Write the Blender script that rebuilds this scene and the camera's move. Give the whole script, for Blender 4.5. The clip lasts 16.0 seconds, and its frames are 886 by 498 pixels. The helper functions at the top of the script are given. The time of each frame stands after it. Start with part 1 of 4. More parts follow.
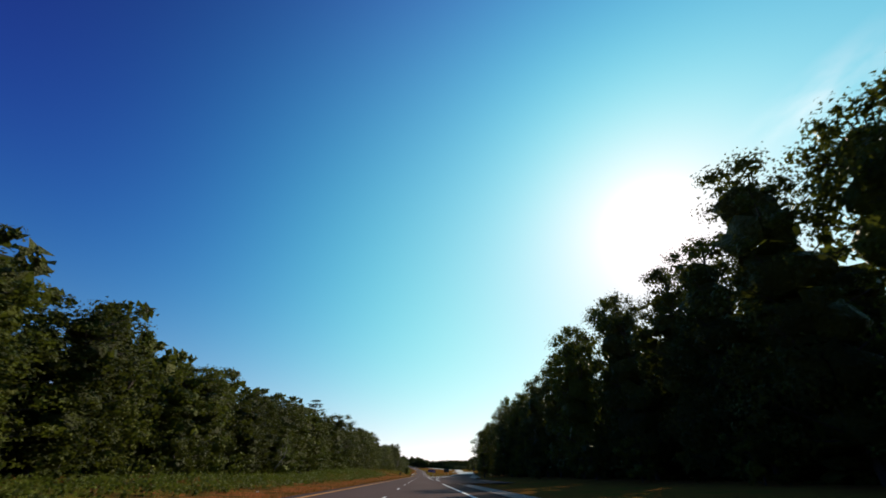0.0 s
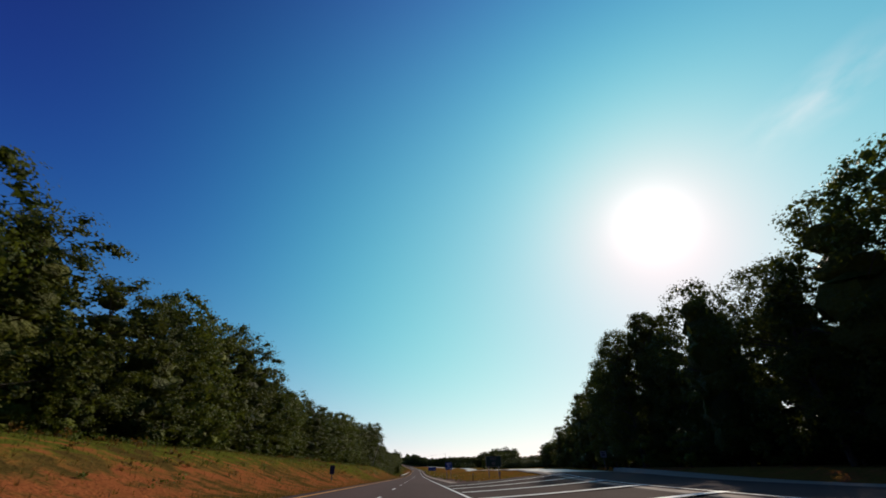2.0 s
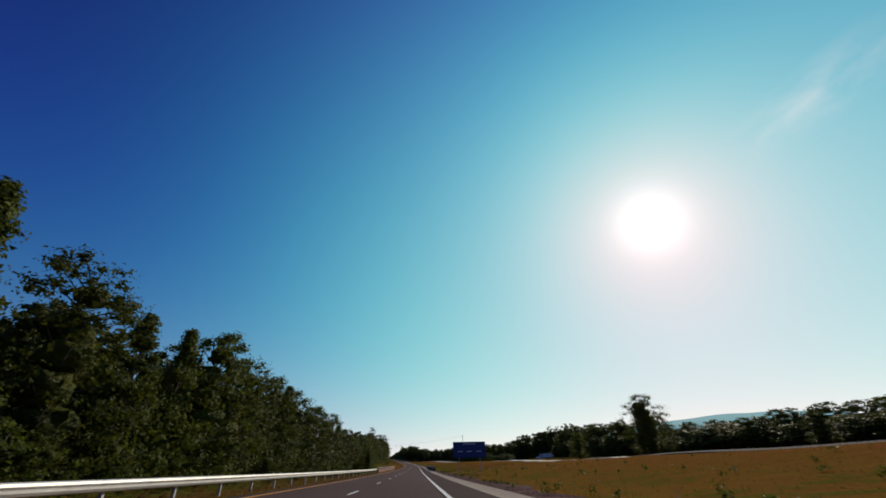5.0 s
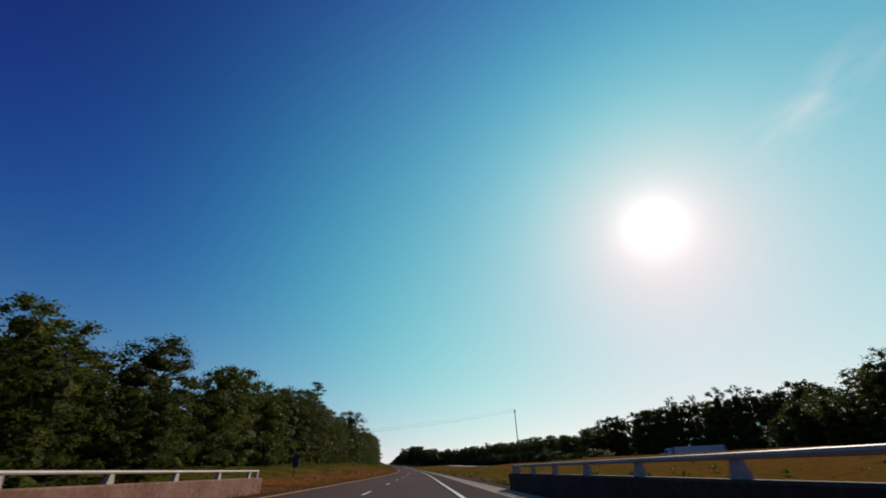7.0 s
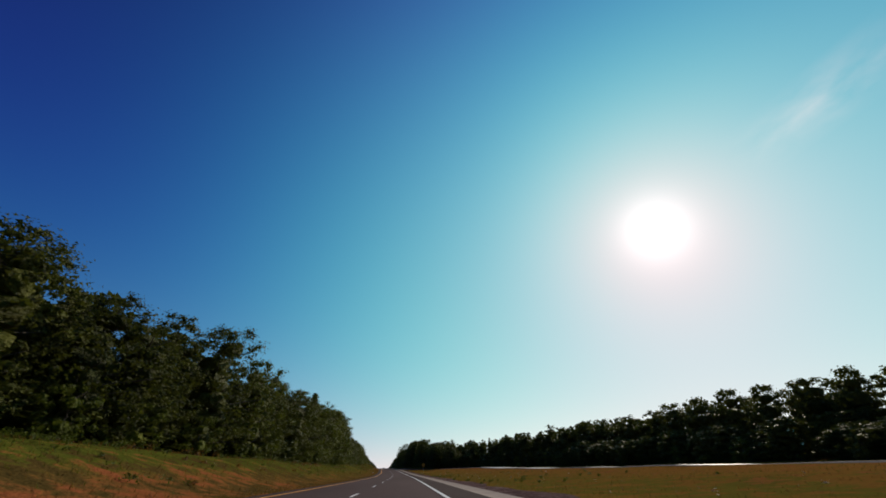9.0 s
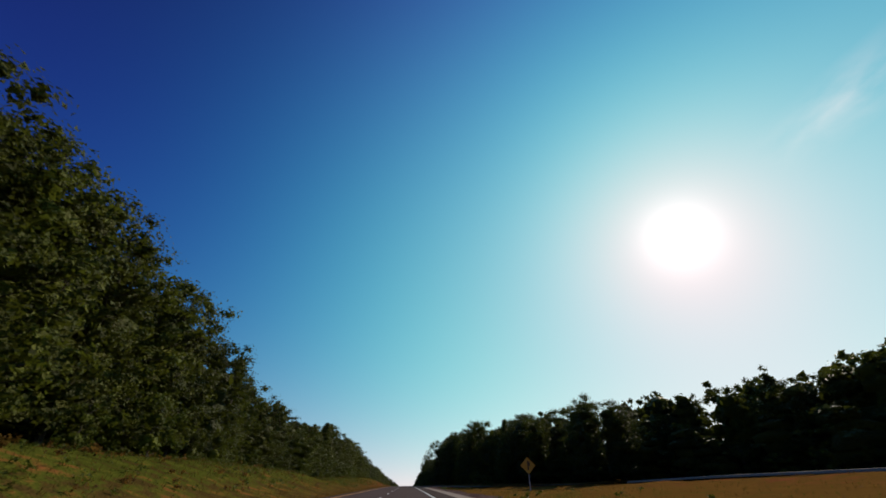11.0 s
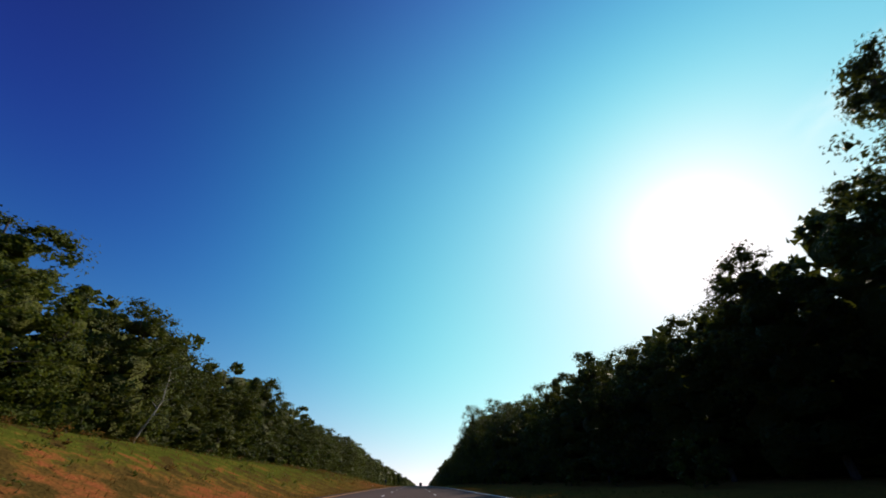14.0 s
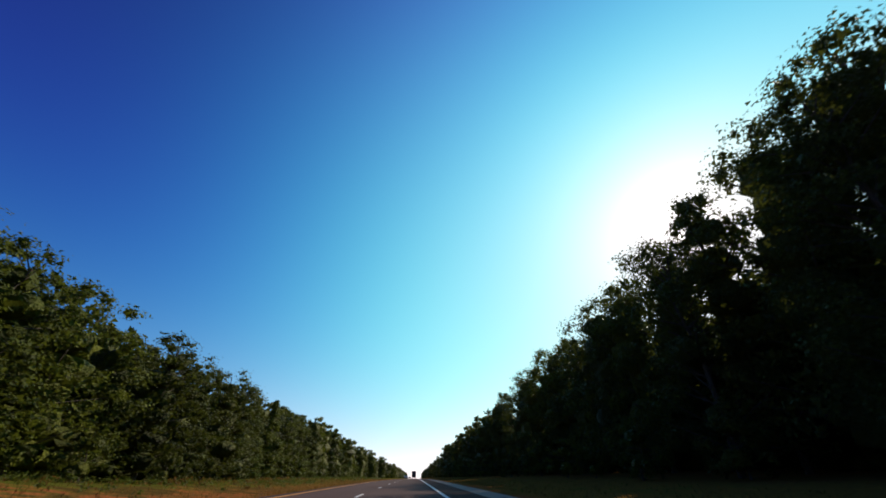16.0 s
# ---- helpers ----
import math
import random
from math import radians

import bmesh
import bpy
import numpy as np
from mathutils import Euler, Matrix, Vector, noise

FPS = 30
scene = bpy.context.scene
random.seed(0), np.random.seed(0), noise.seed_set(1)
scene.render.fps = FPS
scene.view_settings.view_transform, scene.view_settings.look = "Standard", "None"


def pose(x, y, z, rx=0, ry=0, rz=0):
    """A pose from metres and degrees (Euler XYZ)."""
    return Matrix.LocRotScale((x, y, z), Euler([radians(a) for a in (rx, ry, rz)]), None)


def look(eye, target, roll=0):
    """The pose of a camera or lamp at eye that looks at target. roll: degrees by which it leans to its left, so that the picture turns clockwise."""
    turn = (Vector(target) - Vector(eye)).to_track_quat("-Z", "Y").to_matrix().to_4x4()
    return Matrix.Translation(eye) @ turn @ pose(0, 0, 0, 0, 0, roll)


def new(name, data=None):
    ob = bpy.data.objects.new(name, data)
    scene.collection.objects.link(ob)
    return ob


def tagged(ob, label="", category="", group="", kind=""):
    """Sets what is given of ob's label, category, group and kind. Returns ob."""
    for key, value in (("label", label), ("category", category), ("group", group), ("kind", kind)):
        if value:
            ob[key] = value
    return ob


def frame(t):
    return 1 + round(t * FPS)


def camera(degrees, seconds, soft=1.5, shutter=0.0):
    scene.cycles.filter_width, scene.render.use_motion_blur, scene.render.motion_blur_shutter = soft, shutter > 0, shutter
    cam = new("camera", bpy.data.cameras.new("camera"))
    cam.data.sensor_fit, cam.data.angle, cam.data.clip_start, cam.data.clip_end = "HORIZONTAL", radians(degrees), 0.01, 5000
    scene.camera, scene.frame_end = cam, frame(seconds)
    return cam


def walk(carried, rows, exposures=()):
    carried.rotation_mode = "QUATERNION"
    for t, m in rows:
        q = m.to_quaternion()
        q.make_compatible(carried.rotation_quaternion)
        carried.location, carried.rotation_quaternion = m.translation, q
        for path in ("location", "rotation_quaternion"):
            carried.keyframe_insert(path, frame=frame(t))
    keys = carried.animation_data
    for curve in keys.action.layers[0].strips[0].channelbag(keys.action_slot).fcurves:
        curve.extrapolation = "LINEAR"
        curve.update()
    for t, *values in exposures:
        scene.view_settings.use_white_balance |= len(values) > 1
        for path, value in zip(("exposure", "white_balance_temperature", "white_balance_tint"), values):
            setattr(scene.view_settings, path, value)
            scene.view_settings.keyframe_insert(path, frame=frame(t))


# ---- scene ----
cam = camera(98.2, 16.0, soft=1.7, shutter=.03)

# The film runs about two and a half times faster than the car drove. To keep the camera
# within its speed the whole place stands at this scale; below it is written in full metres.
K = 0.54

# seconds, x, y, z, pitch, roll, yaw
ROWS = (
    (0.0, -0.162, 0.000, 0.443, 29.67, 0.50, -2.78),
    (1.0, -0.162, 39.420, -0.108, 29.57, 0.50, -3.09),
    (2.0, -0.108, 78.840, -0.658, 29.68, 0.60, -3.18),
    (3.0, 0.000, 118.260, -1.204, 29.22, 0.90, -3.46),
    (3.5, 0.216, 137.970, -1.460, 29.04, 1.00, -3.64),
    (4.0, 0.378, 157.680, -1.696, 29.28, 1.00, -3.40),
    (4.7, 0.432, 185.274, -1.986, 29.37, 1.00, -3.39),
    (5.5, 0.378, 216.810, -2.185, 29.67, 1.00, -3.23),
    (6.2, 0.270, 244.404, -2.220, 29.98, 1.00, -3.06),
    (7.0, 0.243, 275.940, -2.128, 30.22, 1.00, -2.83),
    (8.0, 0.170, 315.362, -1.874, 30.45, 1.00, -2.90),
    (8.7, -0.368, 342.955, -1.621, 30.54, 1.00, -2.89),
    (9.4, -1.336, 370.534, -1.312, 31.37, 1.00, -1.65),
    (10.1, -2.641, 398.099, -0.951, 32.27, 1.00, -0.27),
    (10.8, -4.444, 425.637, -0.453, 32.99, 1.00, 0.79),
    (11.5, -6.719, 453.139, 0.267, 32.87, 1.00, 0.71),
    (12.0, -8.545, 472.766, 0.851, 32.96, 1.00, 0.94),
    (12.5, -10.443, 492.384, 1.418, 32.34, 1.00, 0.85),
    (13.3, -13.512, 523.771, 2.259, 32.47, 1.00, 2.09),
    (14.0, -16.397, 551.216, 2.921, 32.53, 1.00, 2.67),
    (14.6, -18.953, 574.729, 3.460, 32.36, 1.00, 2.67),
    (15.3, -21.818, 602.173, 4.059, 31.79, 1.00, 2.07),
    (16.0, -24.531, 629.631, 4.578, 31.25, 1.00, 1.55),
)
walk(cam, [(t, pose(x, y, z, 90 + p, r, yw)) for t, x, y, z, p, r, yw in ROWS],
     [(0.0, 0.38), (1.0, 0.24), (2.0, 0.12), (3.0, 0.02), (4.5, -0.05), (8.7, -0.06), (11.0, 0.02), (12.0, 0.14), (12.6, 0.24), (13.0, 0.36), (13.5, 0.54), (14.0, 0.42), (14.5, 0.36), (15.0, 0.32), (15.5, 0.54), (16.0, 0.6)])

# ---- light ----
SUN_EL, SUN_AZ = 28.5, 36.7
sun_dir = Vector((math.sin(radians(SUN_AZ)) * math.cos(radians(SUN_EL)),
                  math.cos(radians(SUN_AZ)) * math.cos(radians(SUN_EL)), math.sin(radians(SUN_EL))))
world = bpy.data.worlds.new("sky")
scene.world = world
world.use_nodes = True
wn, wl = world.node_tree.nodes, world.node_tree.links
wn.clear()
sky = wn.new("ShaderNodeTexSky")
sky.sky_type, sky.sun_disc = "NISHITA", False
sky.sun_elevation, sky.sun_rotation = radians(SUN_EL), radians(SUN_AZ)
sky.air_density, sky.dust_density, sky.ozone_density = 1.0, 0.0, 3.0
bg = wn.new("ShaderNodeBackground")
bg.inputs["Strength"].default_value = 0.014
wl.new(sky.outputs[0], bg.inputs["Color"])
# bright air round the sun
co = wn.new("ShaderNodeTexCoord")
dot = wn.new("ShaderNodeVectorMath")
dot.operation = "DOT_PRODUCT"
wl.new(co.outputs["Generated"], dot.inputs[0])
dot.inputs[1].default_value = sun_dir


def math_node(kind, a, b):
    n = wn.new("ShaderNodeMath")
    n.operation = kind
    for k, v in enumerate((a, b)):
        if isinstance(v, (int, float)):
            n.inputs[k].default_value = v
        else:
            wl.new(v, n.inputs[k])
    return n.outputs[0]


near_sun = math_node("MAXIMUM", dot.outputs["Value"], 0.0)
axes = wn.new("ShaderNodeSeparateXYZ")
wl.new(co.outputs["Generated"], axes.inputs[0])
low = math_node("SUBTRACT", 1.0, math_node("MAXIMUM", axes.outputs["Z"], 0.0))


def halo(value, colour, before):
    b = wn.new("ShaderNodeBackground")
    b.inputs["Color"].default_value = (*colour, 1)
    wl.new(value, b.inputs["Strength"])
    add = wn.new("ShaderNodeAddShader")
    wl.new(before.outputs[0], add.inputs[0])
    wl.new(b.outputs[0], add.inputs[1])
    return add


# deep blue overhead, haze towards the horizon, blue paling towards the sun, aureole and glare
glow = bg
for to_sun, to_ground, ring, colour in (
        (0, 10, 0, (0.66, 0, 0.10)), (0, 1, 3, (0, 0, 0.387)), (0, 3.8, 3, (0, 0.379, 0)),
        (1.5, 0, 6, (0, 0, 0.067)), (1.5, 1, 6, (0, 0.088, 0.178)), (2.5, 0, 0, (0, 0, 0.56)), (3, 1, 6, (0, 1.232, 0)), (3, 3, 6, (0.62, 0, 0.10)),
        (5, 0, 6, (0.136, 0.298, 0)), (8, 0, 0, (0, 0.221, 0)), (8, 2, 0, (0.214, 0, 0)), (10, 1, 0, (0.624, 0.009, 0.079)),
        (16, 0, 0, (0, 0.557, 0.148)), (30, 0, 0, (0.291, 0, 0)), (70, 0, 0, (0.22, 0, 0)), (260, 0, 0, (0.20, 0.20, 0.20)), (600, 0, 0, (0.35, 0.35, 0.35))):
    amount = math_node("MULTIPLY", math_node("POWER", near_sun, to_sun), math_node("POWER", low, to_ground))
    if ring:
        amount = math_node("MULTIPLY", amount, math_node("SUBTRACT", 1.0, math_node("POWER", near_sun, ring)))
    glow = halo(amount, colour, glow)
# a thin streak of cirrus high on the sunny side
mid, run = Vector((0.708, 0.413, 0.572)).normalized(), Vector((0.072, -0.16, 0.026)).normalized()
side_way = mid.cross(run).normalized()


def along_axis(axis, middle, half):
    d = wn.new("ShaderNodeVectorMath")
    d.operation = "DOT_PRODUCT"
    wl.new(co.outputs["Generated"], d.inputs[0])
    d.inputs[1].default_value = axis
    off = math_node("ABSOLUTE", math_node("SUBTRACT", d.outputs["Value"], middle), 0.0)
    return math_node("MAXIMUM", math_node("SUBTRACT", 1.0, math_node("DIVIDE", off, half)), 0.0), d.outputs["Value"]


across, a_val = along_axis(side_way, 0.0, 0.06)
length, l_val = along_axis(run, mid.dot(run), 0.17)
both = wn.new("ShaderNodeCombineXYZ")
wl.new(math_node("MULTIPLY", a_val, 12.0), both.inputs[0])
wl.new(math_node("MULTIPLY", l_val, 6.0), both.inputs[1])
wisp = wn.new("ShaderNodeTexNoise")
wisp.inputs["Detail"].default_value, wisp.inputs["Scale"].default_value = 5, 1.6
wl.new(both.outputs[0], wisp.inputs["Vector"])
thin = math_node("MULTIPLY", math_node("MAXIMUM", math_node("SUBTRACT", wisp.outputs[0], 0.36), 0.0), 1.1)
glow = halo(math_node("MULTIPLY", thin, math_node("MULTIPLY", across, length)), (0.85, 0.36, 0.24), glow)
out = wn.new("ShaderNodeOutputWorld")
wl.new(glow.outputs[0], out.inputs["Surface"])

sun = new("sun", bpy.data.lights.new("sun", "SUN"))
sun.data.energy, sun.data.angle, sun.data.color = 3.6, radians(0.53), (1, 0.86, 0.68)
sun.matrix_world = look(sun_dir * 100, (0, 0, 0))

# ---- the line of the road ----
S = np.arange(-600, 4001, 1.0)


def smoothed(a, n):
    k = np.hanning(n + 2)[1:-1]
    return np.convolve(np.pad(a, (n // 2, n // 2), "edge"), k / k.sum(), "valid")


HEAD = smoothed(np.radians(np.interp(S, [-600, 560, 640, 720, 790, 870, 950, 1020, 1100, 1200, 1400, 4000], [0, 0, 1.7, 2.7, 4.4, 5.5, 5.6, 6.3, 6.0, 5.3, 5.0, 5.0])), 61)
GRADE = smoothed(np.radians(np.interp(S, [-600, 0, 200, 330, 420, 500, 640, 740, 840, 920, 1000, 1100, 1300, 4000],
                                      [-1.0, -.8, -.8, -.6, -.1, .25, .6, .8, 1.75, 1.6, 1.35, 1.25, .45, .3])), 81)
CX, CY, CZ = np.cumsum(-np.sin(HEAD)), np.cumsum(np.cos(HEAD)), np.cumsum(np.tan(GRADE))
CX, CY, CZ = CX - CX[600], CY - CY[600], CZ - CZ[600]


def table(s, *pairs):
    return np.interp(s, [p[0] for p in pairs], [p[1] for p in pairs])


def ease(a):
    a = np.clip(a, 0, 1)
    return a * a * (3 - 2 * a)


def ramp_x(s):
    """Middle of the slip road: it leaves on the right, runs behind the field and comes back."""
    return table(s, (40, 4.6), (80, 5.6), (110, 7.4), (140, 10.4), (165, 13.6), (190, 17.2), (215, 21), (245, 24.5), (300, 28.5),
                 (420, 33), (520, 45), (640, 50), (740, 42), (800, 32), (850, 20), (885, 11), (915, 6.4), (960, 5.4))


def slope(s, x):
    """Lie of the land: height over the road at distance s along it and x to the right of the lane."""
    s, x = np.asarray(s, float), np.asarray(x, float)
    left = table(s, (-100, .4), (0, .5), (60, .7), (110, 2.0), (200, 3.0), (260, 3.3), (300, 3.6), (322, 3.4), (336, 1.8), (350, -.2), (470, -.8), (525, -.4),
                 (560, 1.3), (640, 2.6), (760, 2.4), (830, 2.8), (868, 2.7), (890, 1.6), (950, 2.8), (1000, 3.3), (1035, 3.5), (1075, 3.0), (1120, 2.8), (1150, 2.5), (1178, 1.3), (1205, .4), (1300, .6))
    right = table(s, (40, .4), (95, .6), (150, .75), (190, 1.3), (215, 1.25), (240, 1.6), (280, 1.95), (325, 2.0), (350, 2.0), (385, 1.7), (430, 1.6), (480, 1.4), (530, 1.7), (575, 2.1), (600, 1.7), (625, 1.85), (645, 1.35), (664, .9), (760, .9), (820, 1.25), (850, .8), (880, .5), (930, .9), (1300, .9))
    l = ease((-x - 7.0) / 11) * left + np.clip(-x - 18, 0, 60) * .05
    r = ease((x - 5.5) / table(s, (150, 24), (185, 16), (215, 15), (280, 23))) * right + np.clip(x - 44, 0, 160) * table(s, (560, .05), (610, .02), (690, .02), (740, .05))
    creek = -4.5 * np.exp(-((s - 500) / 17) ** 2) * (ease((-x - 7.6) / 4) + ease((x - 5.2) / 4) * (1 - ease((x - 22) / 12)))
    bumps = .10 * np.sin(s * .19 + x * .3) * np.sin(x * .23 - s * .05) * ease((np.abs(x + 1) - 9) / 8)
    return l + r + creek + bumps


def land(s, x):
    """The ground with a level bed cut for the slip road."""
    s, x = np.asarray(s, float), np.asarray(x, float)
    q = ramp_x(s)
    w = (1 - ease((np.abs(x - q) - 4.4 - (x > q) * table(s, (160, 3.2), (205, 0))) / 2.6)) * (s > 100) * (s < 900)
    bed = slope(s, q - 3.7) + .1 + table(s, (215, 0), (265, .012), (460, .012), (540, 0)) * np.clip(x - q + 3.7, 0, 9)
    return slope(s, x) * (1 - w) + bed * w


def gore_up(s, x):
    """The paved wedge: a plane from the lane's edge to the slip road."""
    s, x = np.asarray(s, float), np.asarray(x, float)
    edge = np.clip(ramp_x(s) - 3.6, 2.05, 18)
    return (land(s, edge) + .02) * np.clip((x - 2.0) / (edge - 2.0), 0, 1) ** 1.3


def on(s, x, up=0.0):
    """Arrays of places: along, across and over the road's own surface."""
    s, x = np.asarray(s, float), np.asarray(x, float)
    h = np.interp(s, S, HEAD)
    return np.stack([np.interp(s, S, CX) + x * np.cos(h), np.interp(s, S, CY) + x * np.sin(h), np.interp(s, S, CZ) + up + 0 * x], -1)


def spot(s, x, up=None, turn=0.0):
    """A pose on the ground (or up over the road's surface), turned to the road."""
    p = on(s, x, float(land(s, x)) if up is None else up)
    return pose(*p, 0, 0, math.degrees(np.interp(s, S, HEAD)) + turn)


# ---- materials ----
def material(name, rough=0.9, metal=0.0):
    m = bpy.data.materials.new(name)
    m.use_nodes = True
    b = m.node_tree.nodes["Principled BSDF"]
    b.inputs["Roughness"].default_value, b.inputs["Metallic"].default_value = rough, metal
    b.inputs["Specular IOR Level"].default_value = 0.3
    return m, m.node_tree.nodes, m.node_tree.links, b


def mottled(name, stops, scale=1.0, fine=30.0, rough=0.9, bump=0.3, metal=0.0, fine_amount=0.5, stretch=(1, 1, 1), spec=0.3, bump_distance=0.03):
    """Two sizes of noise through a ramp of colours, and fine relief."""
    m, n, l, b = material(name, rough, metal)
    b.inputs["Specular IOR Level"].default_value = spec
    c = n.new("ShaderNodeTexCoord")
    mp = n.new("ShaderNodeMapping")
    mp.inputs["Scale"].default_value = stretch
    l.new(c.outputs["Object"], mp.inputs["Vector"])
    big, small = n.new("ShaderNodeTexNoise"), n.new("ShaderNodeTexNoise")
    big.inputs["Scale"].default_value, small.inputs["Scale"].default_value = scale, fine
    big.inputs["Detail"].default_value, small.inputs["Detail"].default_value = 5, 3
    for t in (big, small):
        l.new(mp.outputs[0], t.inputs["Vector"])
    mix = n.new("ShaderNodeMix")
    mix.inputs["Factor"].default_value = fine_amount
    l.new(big.outputs[0], mix.inputs["A"])
    l.new(small.outputs[0], mix.inputs["B"])
    ramp = n.new("ShaderNodeValToRGB")
    e = ramp.color_ramp.elements
    while len(e) < len(stops):
        e.new(0.5)
    for k, (at, col) in enumerate(stops):
        e[k].position, e[k].color = at, (*col, 1)
    l.new(mix.outputs[0], ramp.inputs[0])
    l.new(ramp.outputs[0], b.inputs["Base Color"])
    bp = n.new("ShaderNodeBump")
    bp.inputs["Strength"].default_value, bp.inputs["Distance"].default_value = bump, bump_distance
    l.new(small.outputs[0], bp.inputs["Height"])
    l.new(bp.outputs[0], b.inputs["Normal"])
    return m


def leafy(name, dark, light, through_light, lit=0.28):
    """Leaves: each one its own green, mottled, letting some light through."""
    m, n, l, b = material(name, 0.55)
    g = n.new("ShaderNodeNewGeometry")
    o = n.new("ShaderNodeObjectInfo")
    c = n.new("ShaderNodeTexCoord")
    ns = n.new("ShaderNodeTexNoise")
    ns.inputs["Scale"].default_value, ns.inputs["Detail"].default_value = 4.2, 7
    l.new(c.outputs["Object"], ns.inputs["Vector"])
    avg = n.new("ShaderNodeMix")
    avg.inputs["Factor"].default_value = 0.5
    l.new(g.outputs["Random Per Island"], avg.inputs["A"])
    l.new(ns.outputs[0], avg.inputs["B"])
    mix = n.new("ShaderNodeMix")
    mix.data_type = "RGBA"
    mix.inputs["A"].default_value, mix.inputs["B"].default_value = (*dark, 1), (*light, 1)
    wide_range = n.new("ShaderNodeMapRange")
    wide_range.inputs["From Min"].default_value, wide_range.inputs["From Max"].default_value = 0.28, 0.72
    l.new(avg.outputs[0], wide_range.inputs["Value"])
    l.new(wide_range.outputs[0], mix.inputs["Factor"])
    hue = n.new("ShaderNodeHueSaturation")
    rng = n.new("ShaderNodeMapRange")
    rng.inputs["To Min"].default_value, rng.inputs["To Max"].default_value = 0.7, 1.35
    l.new(o.outputs["Random"], rng.inputs["Value"])
    l.new(rng.outputs[0], hue.inputs["Value"])
    turn = n.new("ShaderNodeMapRange")
    turn.inputs["To Min"].default_value, turn.inputs["To Max"].default_value = 0.503, 0.478
    l.new(o.outputs["Random"], turn.inputs["Value"])
    l.new(turn.outputs[0], hue.inputs["Hue"])
    hue.inputs["Saturation"].default_value = 1.12
    l.new(mix.outputs["Result"], hue.inputs["Color"])
    l.new(hue.outputs[0], b.inputs["Base Color"])
    b.inputs["Specular IOR Level"].default_value = 0.11
    bp = n.new("ShaderNodeBump")
    bp.inputs["Strength"].default_value, bp.inputs["Distance"].default_value = 0.9, 0.35
    l.new(ns.outputs[0], bp.inputs["Height"])
    l.new(bp.outputs[0], b.inputs["Normal"])
    tr = n.new("ShaderNodeBsdfTranslucent")
    tr.inputs["Color"].default_value = (*through_light, 1)
    ms = n.new("ShaderNodeMixShader")
    ms.inputs["Fac"].default_value = lit
    l.new(b.outputs[0], ms.inputs[1])
    l.new(tr.outputs[0], ms.inputs[2])
    l.new(ms.outputs[0], n["Material Output"].inputs["Surface"])
    return m


ASPHALT = mottled("asphalt", [(.3, (.060, .034, .031)), (.7, (.098, .060, .056))], .25, 14, .9, .35, spec=.04, stretch=(1, .12, 1), bump_distance=.01)
SHOULDER = mottled("shoulder_asphalt", [(.3, (.036, .019, .017)), (.7, (.062, .037, .034))], .4, 18, .95, .4, spec=.04, stretch=(1, .2, 1), bump_distance=.01)
PALE_ROAD = mottled("pale_concrete_road", [(.25, (.36, .31, .27)), (.75, (.52, .46, .41))], .4, 9, .55, .2, spec=.5, stretch=(1, .2, 1), bump_distance=.006)
CONCRETE = mottled("concrete", [(.25, (.17, .115, .09)), (.75, (.28, .205, .17))], .5, 9, .9, .3, bump_distance=.01)
PARAPET = mottled("weathered_concrete", [(.3, (.10, .038, .025)), (.5, (.19, .085, .062)), (.7, (.27, .15, .115))], .9, 7, .9, .4, bump_distance=.01)
# the parapet concrete again, with its shaded side put into a darker colour
SHADED_PARAPET = mottled("shaded_concrete", [(.3, (.028, .018, .014)), (.5, (.05, .032, .026)), (.7, (.09, .06, .05))], .9, 7, .95, .4, bump_distance=.01)
WHITE = mottled("white_paint", [(.3, (.5, .49, .47)), (.6, (.75, .74, .72))], 1.2, 30, .7, .2, bump_distance=.004)
YELLOW = mottled("yellow_paint", [(.3, (.55, .22, .02)), (.6, (.75, .32, .04))], 1.2, 30, .7, .2, bump_distance=.004)
STEEL = mottled("galvanised_steel", [(.3, (.4, .38, .36)), (.7, (.55, .53, .5))], 1.5, 20, .5, .1, .35, bump_distance=.004)
TUBE = mottled("aluminium_tube", [(.3, (.30, .24, .21)), (.7, (.46, .39, .35))], 1.5, 20, .6, .1, .1, bump_distance=.004)
TIMBER = mottled("weathered_timber", [(.3, (.08, .06, .045)), (.7, (.17, .13, .1))], 1.5, 25, .9, .4, stretch=(6, 6, .5), bump_distance=.01)
BARK = mottled("bark", [(.3, (.035, .028, .021)), (.7, (.10, .08, .06))], 1.2, 12, .95, .6, stretch=(3, 3, .6), bump_distance=.04)
PALE_BARK = mottled("pale_bark", [(.3, (.2, .17, .14)), (.7, (.42, .38, .33))], 1.4, 12, .9, .5, stretch=(2, 2, .8), bump_distance=.02)
STONY = mottled("stony_dirt", [(.36, (.045, .026, .024)), (.5, (.10, .062, .056)), (.62, (.20, .14, .125))], .9, 8, 1.0, .7, spec=.0, fine_amount=.6, bump_distance=.05)
GRAVEL = mottled("grey_gravel", [(.40, (.03, .026, .010)), (.47, (.09, .06, .045)), (.55, (.15, .11, .09)), (.64, (.24, .19, .16))], .6, 5, 1.0, .6, spec=.0, fine_amount=.6, bump_distance=.05)
